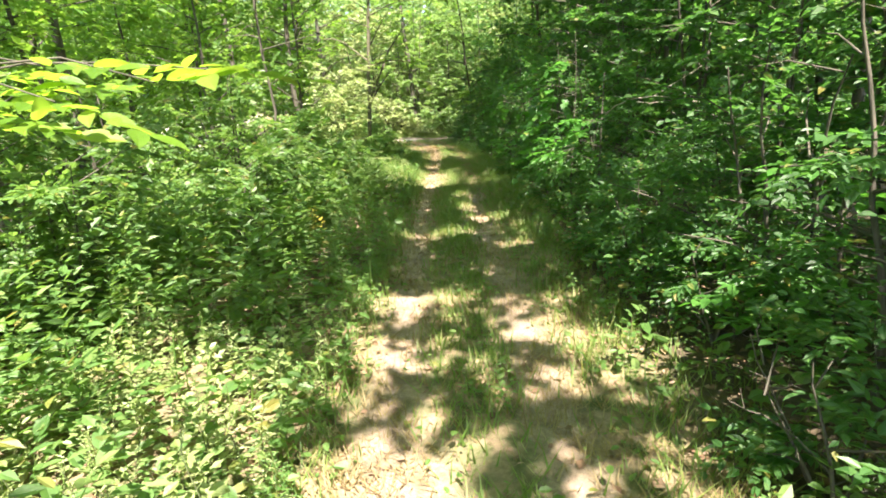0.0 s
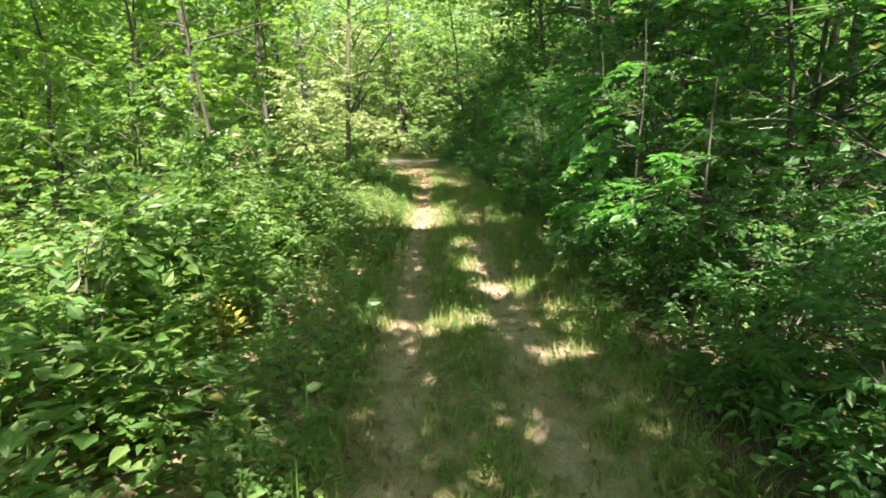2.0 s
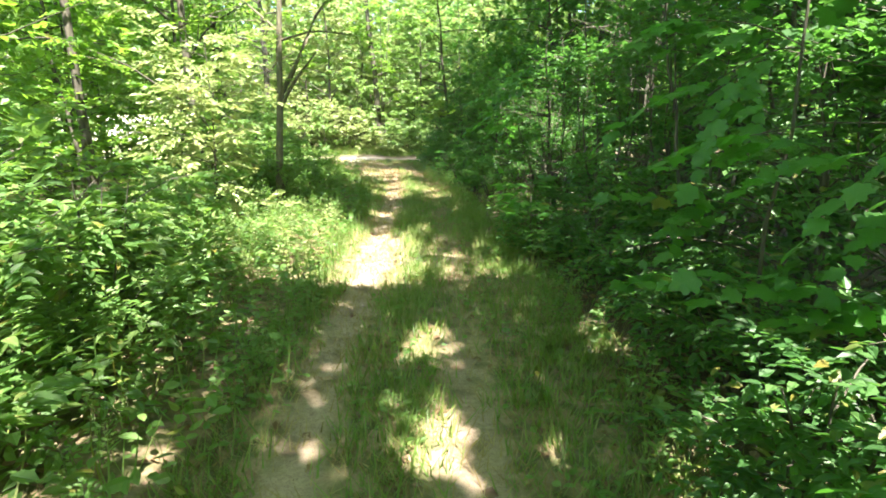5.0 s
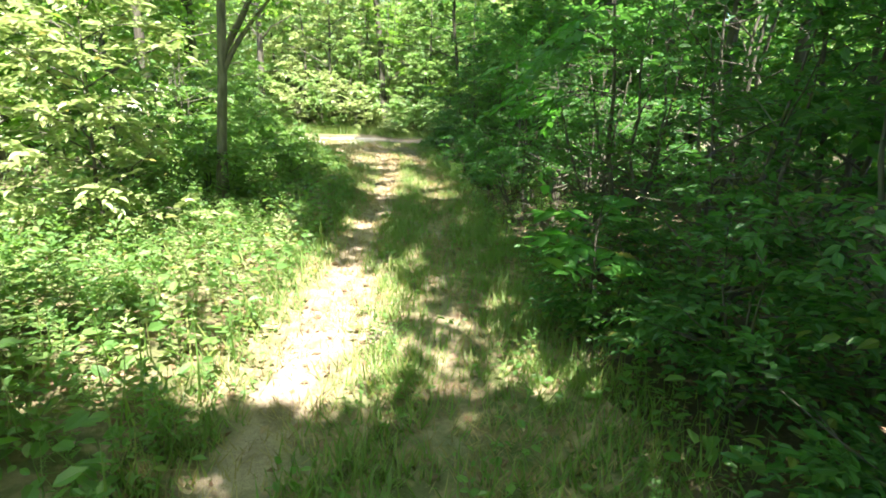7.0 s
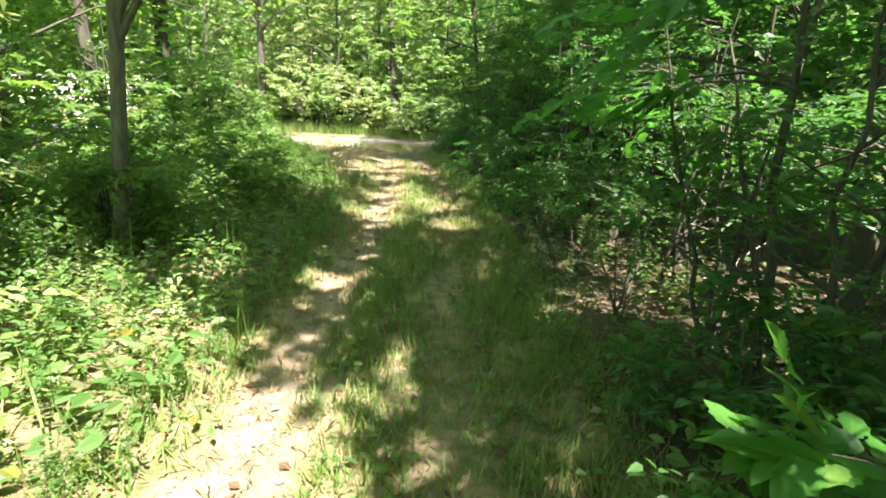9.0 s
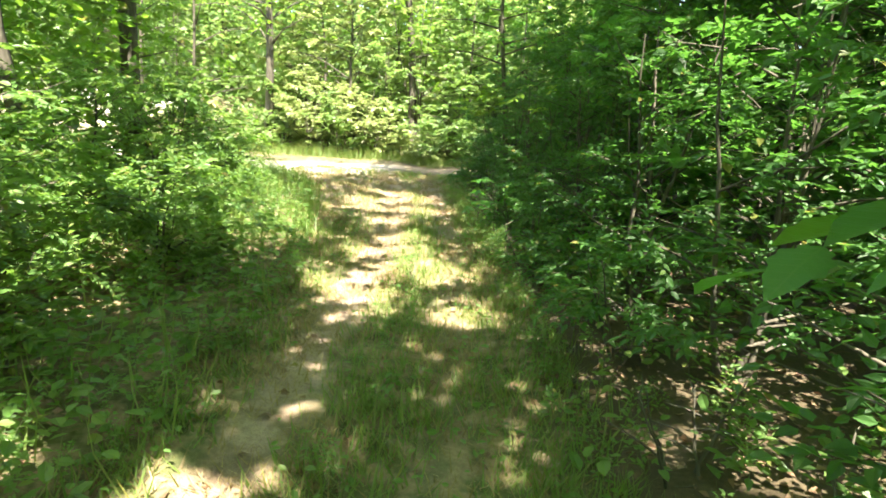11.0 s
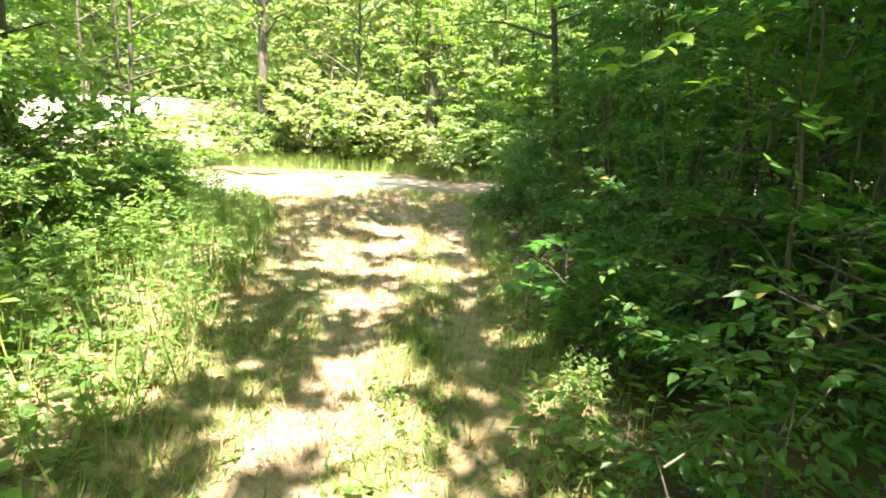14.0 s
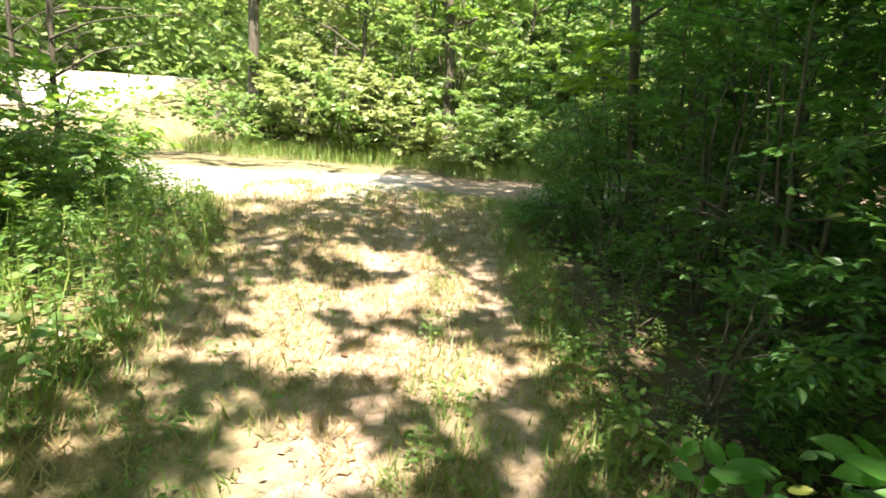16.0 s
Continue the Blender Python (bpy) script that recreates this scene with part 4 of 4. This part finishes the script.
# ---- plants that stand out along the walk ----
def sprig(name, label, category, base, top, radius, arms, leaf, shape, mat, seed, count=9, spray=0.5, droop=0.25, per=3, spread=0.3, bark=None):
    """A sapling or low branch whose arms reach to the given places, each ending in a few leafy sprays."""
    g = np.random.default_rng(seed)
    root = tagged(new(name), label, category)
    b = np.array([base[0], base[1], float(ground_height(np.array(base[0]), np.array(base[1])))])
    root.location = b
    axis = bend((0, 0, -0.1), np.array(top) - b, g, 8, 0.08)
    wood, P, D = [], [], []
    for e in arms:
        e = np.array(e, float) - b
        k = int(np.clip(np.searchsorted(axis[:, 2], e[2] - 0.15), 1, 7))
        line = bend(axis[k], e, g, 5, 0.1, 0.08)
        wood.append((line, max(radius * 0.35, 0.003) * np.linspace(1, 0.4, 5)))
        way = unit(e - axis[k])
        f = np.linspace(0.45, 1.0, per)
        for u in f:
            P.append(axis[k] + (e - axis[k]) * u)
            w = way + g.normal(0, spread, 3)
            w[2] *= 0.5
            D.append(w)
    v, f = tubes([(axis, radius * np.linspace(1.2, 0.35, 8))], 6)
    link("stem", mesh_from("stem", v, f, bark or BARK, True), root)
    one = mesh_from("leaf", *shape, mat, True)
    for a, w in enumerate(wood):
        v, f = tubes([w], 5)
        arm = link("branch", mesh_from("branch", v, f, bark or BARK, True), root)
        sl = slice(a * per, (a + 1) * per)
        q, ld, nn, s = sprays(np.array(P[sl]), np.array(D[sl]), g, spray, count, leaf, jitter=0.28, droop=droop)
        for p0, d0, n0, s0 in zip(q, unit(ld), nn, s):
            x0 = unit(np.cross(d0, n0))
            z0 = np.cross(x0, d0)
            m = np.eye(4)
            m[:3, 0], m[:3, 1], m[:3, 2], m[:3, 3] = x0 * s0, d0 * s0, z0 * s0, p0
            link("leaf", one, arm).matrix_basis = Matrix(m.tolist())
    return root


sprig("sapling", "young beech sapling with thin bright leaves", "sapling", (-1.75, 1.75), (-1.6, 1.7, 2.3), 0.014,
      [(-0.68, 1.45, 1.70), (-0.56, 1.56, 1.73), (-0.85, 1.32, 1.66), (-0.98, 1.5, 1.76), (-1.05, 1.4, 1.62)], 0.085, OVAL_FINE, LEAF_BRIGHT, 901, 8, 0.26, 0.1, 3, 0.2)
sprig("sapling", "sapling with drooping pinnate green leaves", "sapling", (1.85, 6.4), (1.9, 6.35, 1.9), 0.015,
      [(1.25, 6.4, 1.05), (1.3, 6.2, 1.2), (1.35, 6.5, 1.0), (1.5, 6.0, 1.25), (1.45, 6.7, 1.2), (1.6, 6.2, 1.4)], 0.088, OVAL_FINE, LEAF_BROAD, 902, 13, 0.36, 0.3, 4, 0.25)
sprig("maple_sapling", "maple sapling with large lobed green leaves", "sapling", (1.8, 7.6), (1.85, 7.5, 2.5), 0.011,
      [(1.3, 7.3, 1.3), (1.35, 7.6, 1.6), (1.25, 7.5, 1.85), (1.4, 7.1, 1.55), (1.35, 7.9, 1.1), (1.3, 7.4, 0.85), (1.45, 7.0, 0.95), (1.5, 7.9, 2.0), (1.6, 7.2, 2.1), (1.3, 8.2, 1.5)],
      0.078, MAPLE, LEAF_BROAD, 903, 11, 0.36, 0.4, 4, 0.45)
sprig("maple_sapling", "maple sapling with large lobed green leaves", "sapling", (1.95, 8.9), (1.9, 8.9, 2.6), 0.011,
      [(1.45, 8.7, 1.7), (1.5, 9.1, 2.0), (1.4, 8.8, 1.2), (1.55, 8.6, 2.3), (1.5, 9.2, 0.8)], 0.078, MAPLE, LEAF_BROAD, 904, 11, 0.36, 0.4, 4, 0.45)
sprig("sapling", "low sapling with toothed compound green leaves", "sapling", (1.62, 12.55), (1.58, 12.5, 0.95), 0.011,
      [(1.3, 12.55, 0.92), (1.36, 12.4, 0.78), (1.42, 12.3, 0.6), (1.45, 12.65, 0.85), (1.62, 12.3, 0.7), (1.72, 12.7, 0.9), (1.38, 12.65, 0.62), (1.68, 12.5, 0.55)], 0.115, TOOTHED, LEAF_BROAD, 905, 7, 0.26, 0.22, 3, 0.35)
sprig("sapling", "overhanging branch with long drooping green leaves", "sapling", (2.3, 14.3), (2.1, 14.2, 2.8), 0.025,
      [(1.5, 13.9, 2.0), (1.4, 14.1, 1.9), (1.5, 14.4, 1.75), (1.45, 14.6, 1.6), (1.6, 13.7, 2.15), (1.75, 14.0, 2.25), (1.6, 14.8, 1.55)], 0.11, TOOTHED, LEAF_BROAD, 906, 11, 0.45, 0.4, 4, 0.3)
sprig("sapling", "young shrub with large oval green leaves", "sapling", (1.2, 21.85), (1.12, 21.8, 0.78), 0.007,
      [(1.0, 21.75, 0.84), (0.96, 21.85, 0.68), (1.03, 21.68, 0.56), (1.22, 21.75, 0.72), (1.34, 21.85, 0.56), (1.12, 21.95, 0.78), (1.28, 21.68, 0.42), (1.0, 21.95, 0.46), (1.15, 21.68, 0.38)], 0.1, OVAL_FINE, LEAF_BROAD, 907, 5, 0.15, 0.15, 3, 0.6)
sprig("sapling", "young shrub with large oval green leaves", "sapling", (0.95, 22.5), (0.95, 22.5, 0.4), 0.008,
      [(0.85, 22.4, 0.36), (0.95, 22.5, 0.4), (1.05, 22.45, 0.33)], 0.12, OVAL_FINE, LEAF_BROAD, 908, 5, 0.15, 0.15, 2, 0.5)
sprig("sapling", "leaning sapling with sunlit yellow-green leaves", "sapling", (2.35, 21.2), (2.0, 21.0, 2.5), 0.011,
      [(1.1, 20.6, 1.9), (1.2, 20.7, 1.85), (1.3, 20.5, 1.95), (1.45, 20.6, 2.05)], 0.075, OVAL_FINE, LEAF_BRIGHT, 909, 7, 0.22, 0.2, 2, 0.3)
sprig("sapling", "slender sapling with sunlit yellow-green sprays", "sapling", (2.2, 27.2), (2.0, 27.2, 3.4), 0.02,
      [(1.0, 27.0, 2.2), (0.7, 27.1, 2.0), (1.2, 26.8, 2.3), (1.4, 27.0, 2.4), (1.1, 26.9, 1.9)], 0.16, OVATE, LEAF_BRIGHT, 910, 9, 0.5, 0.1, 4, 0.2)
sprig("shrub", "sunlit shrub with pale oval leaves", "shrub", (2.3, 3.0), (2.2, 2.95, 1.35), 0.014,
      [(2.0, 2.9, 1.2), (2.15, 3.05, 1.15), (2.2, 2.8, 1.0), (1.75, 2.85, 0.55), (1.6, 2.85, 0.5), (1.9, 2.8, 0.6), (1.65, 2.7, 0.4), (2.1, 2.8, 0.8)], 0.09, OVAL_FINE, LEAF_BROAD, 911, 9, 0.26, 0.15, 3, 0.4)


def dead_branch(label, lines, seed, mat=None):
    g = np.random.default_rng(seed)
    paths = []
    for pts, r in lines:
        pts = np.array(pts, float)
        s = np.linspace(0, 1, 9)
        q = np.stack([np.interp(s, np.linspace(0, 1, len(pts)), pts[:, i]) for i in range(3)], -1)
        q[1:-1] = (q[:-2] + q[1:-1] * 2 + q[2:]) / 4 + g.normal(0, 0.008, (7, 3))
        paths.append((q, r * np.linspace(1, 0.35, 9)))
    v, f = tubes(paths, 6)
    return tagged(link("dead_branch", mesh_from("dead_branch", v, f, mat or BARK_PALE, True)), label, "branch")


dead_branch("pale bare dead branch arching over the bushes", [([(2.1, 7.5, 0.05), (2.05, 7.45, 1.1), (2.19, 7.41, 1.43), (2.47, 7.29, 1.62), (2.94, 7.16, 1.63), (3.3, 7.0, 1.5)], 0.016),
                                                           ([(2.47, 7.29, 1.6), (2.7, 7.15, 1.52), (3.0, 7.05, 1.55)], 0.008), ([(2.8, 7.2, 1.62), (3.1, 7.2, 1.78), (3.35, 7.1, 1.95)], 0.008)], 1)
dead_branch("thin brown bare vine hanging from the trees", [([(1.3, 21.3, 2.6), (1.33, 21.25, 1.75), (1.7, 21.1, 1.34), (1.89, 20.91, 0.91), (1.85, 20.9, 0.0)], 0.0032)], 2, BARK)
dead_branch("thin grey dead stem standing in the bushes", [([(1.75, 21.8, 0.0), (1.7, 21.75, 0.8), (1.62, 21.7, 1.6), (1.55, 21.6, 2.3)], 0.004)], 3, BARK)
dead_branch("pale fallen branch on leaf litter", [([(2.85, 15.7, 0.12), (2.98, 15.85, 0.3), (3.15, 16.0, 0.42), (3.4, 16.1, 0.5)], 0.014)], 4)
dead_branch("short pale stick on the path edge", [([(0.98, 7.3, 0.03), (1.1, 7.4, 0.05), (1.22, 7.45, 0.04)], 0.015)], 5)
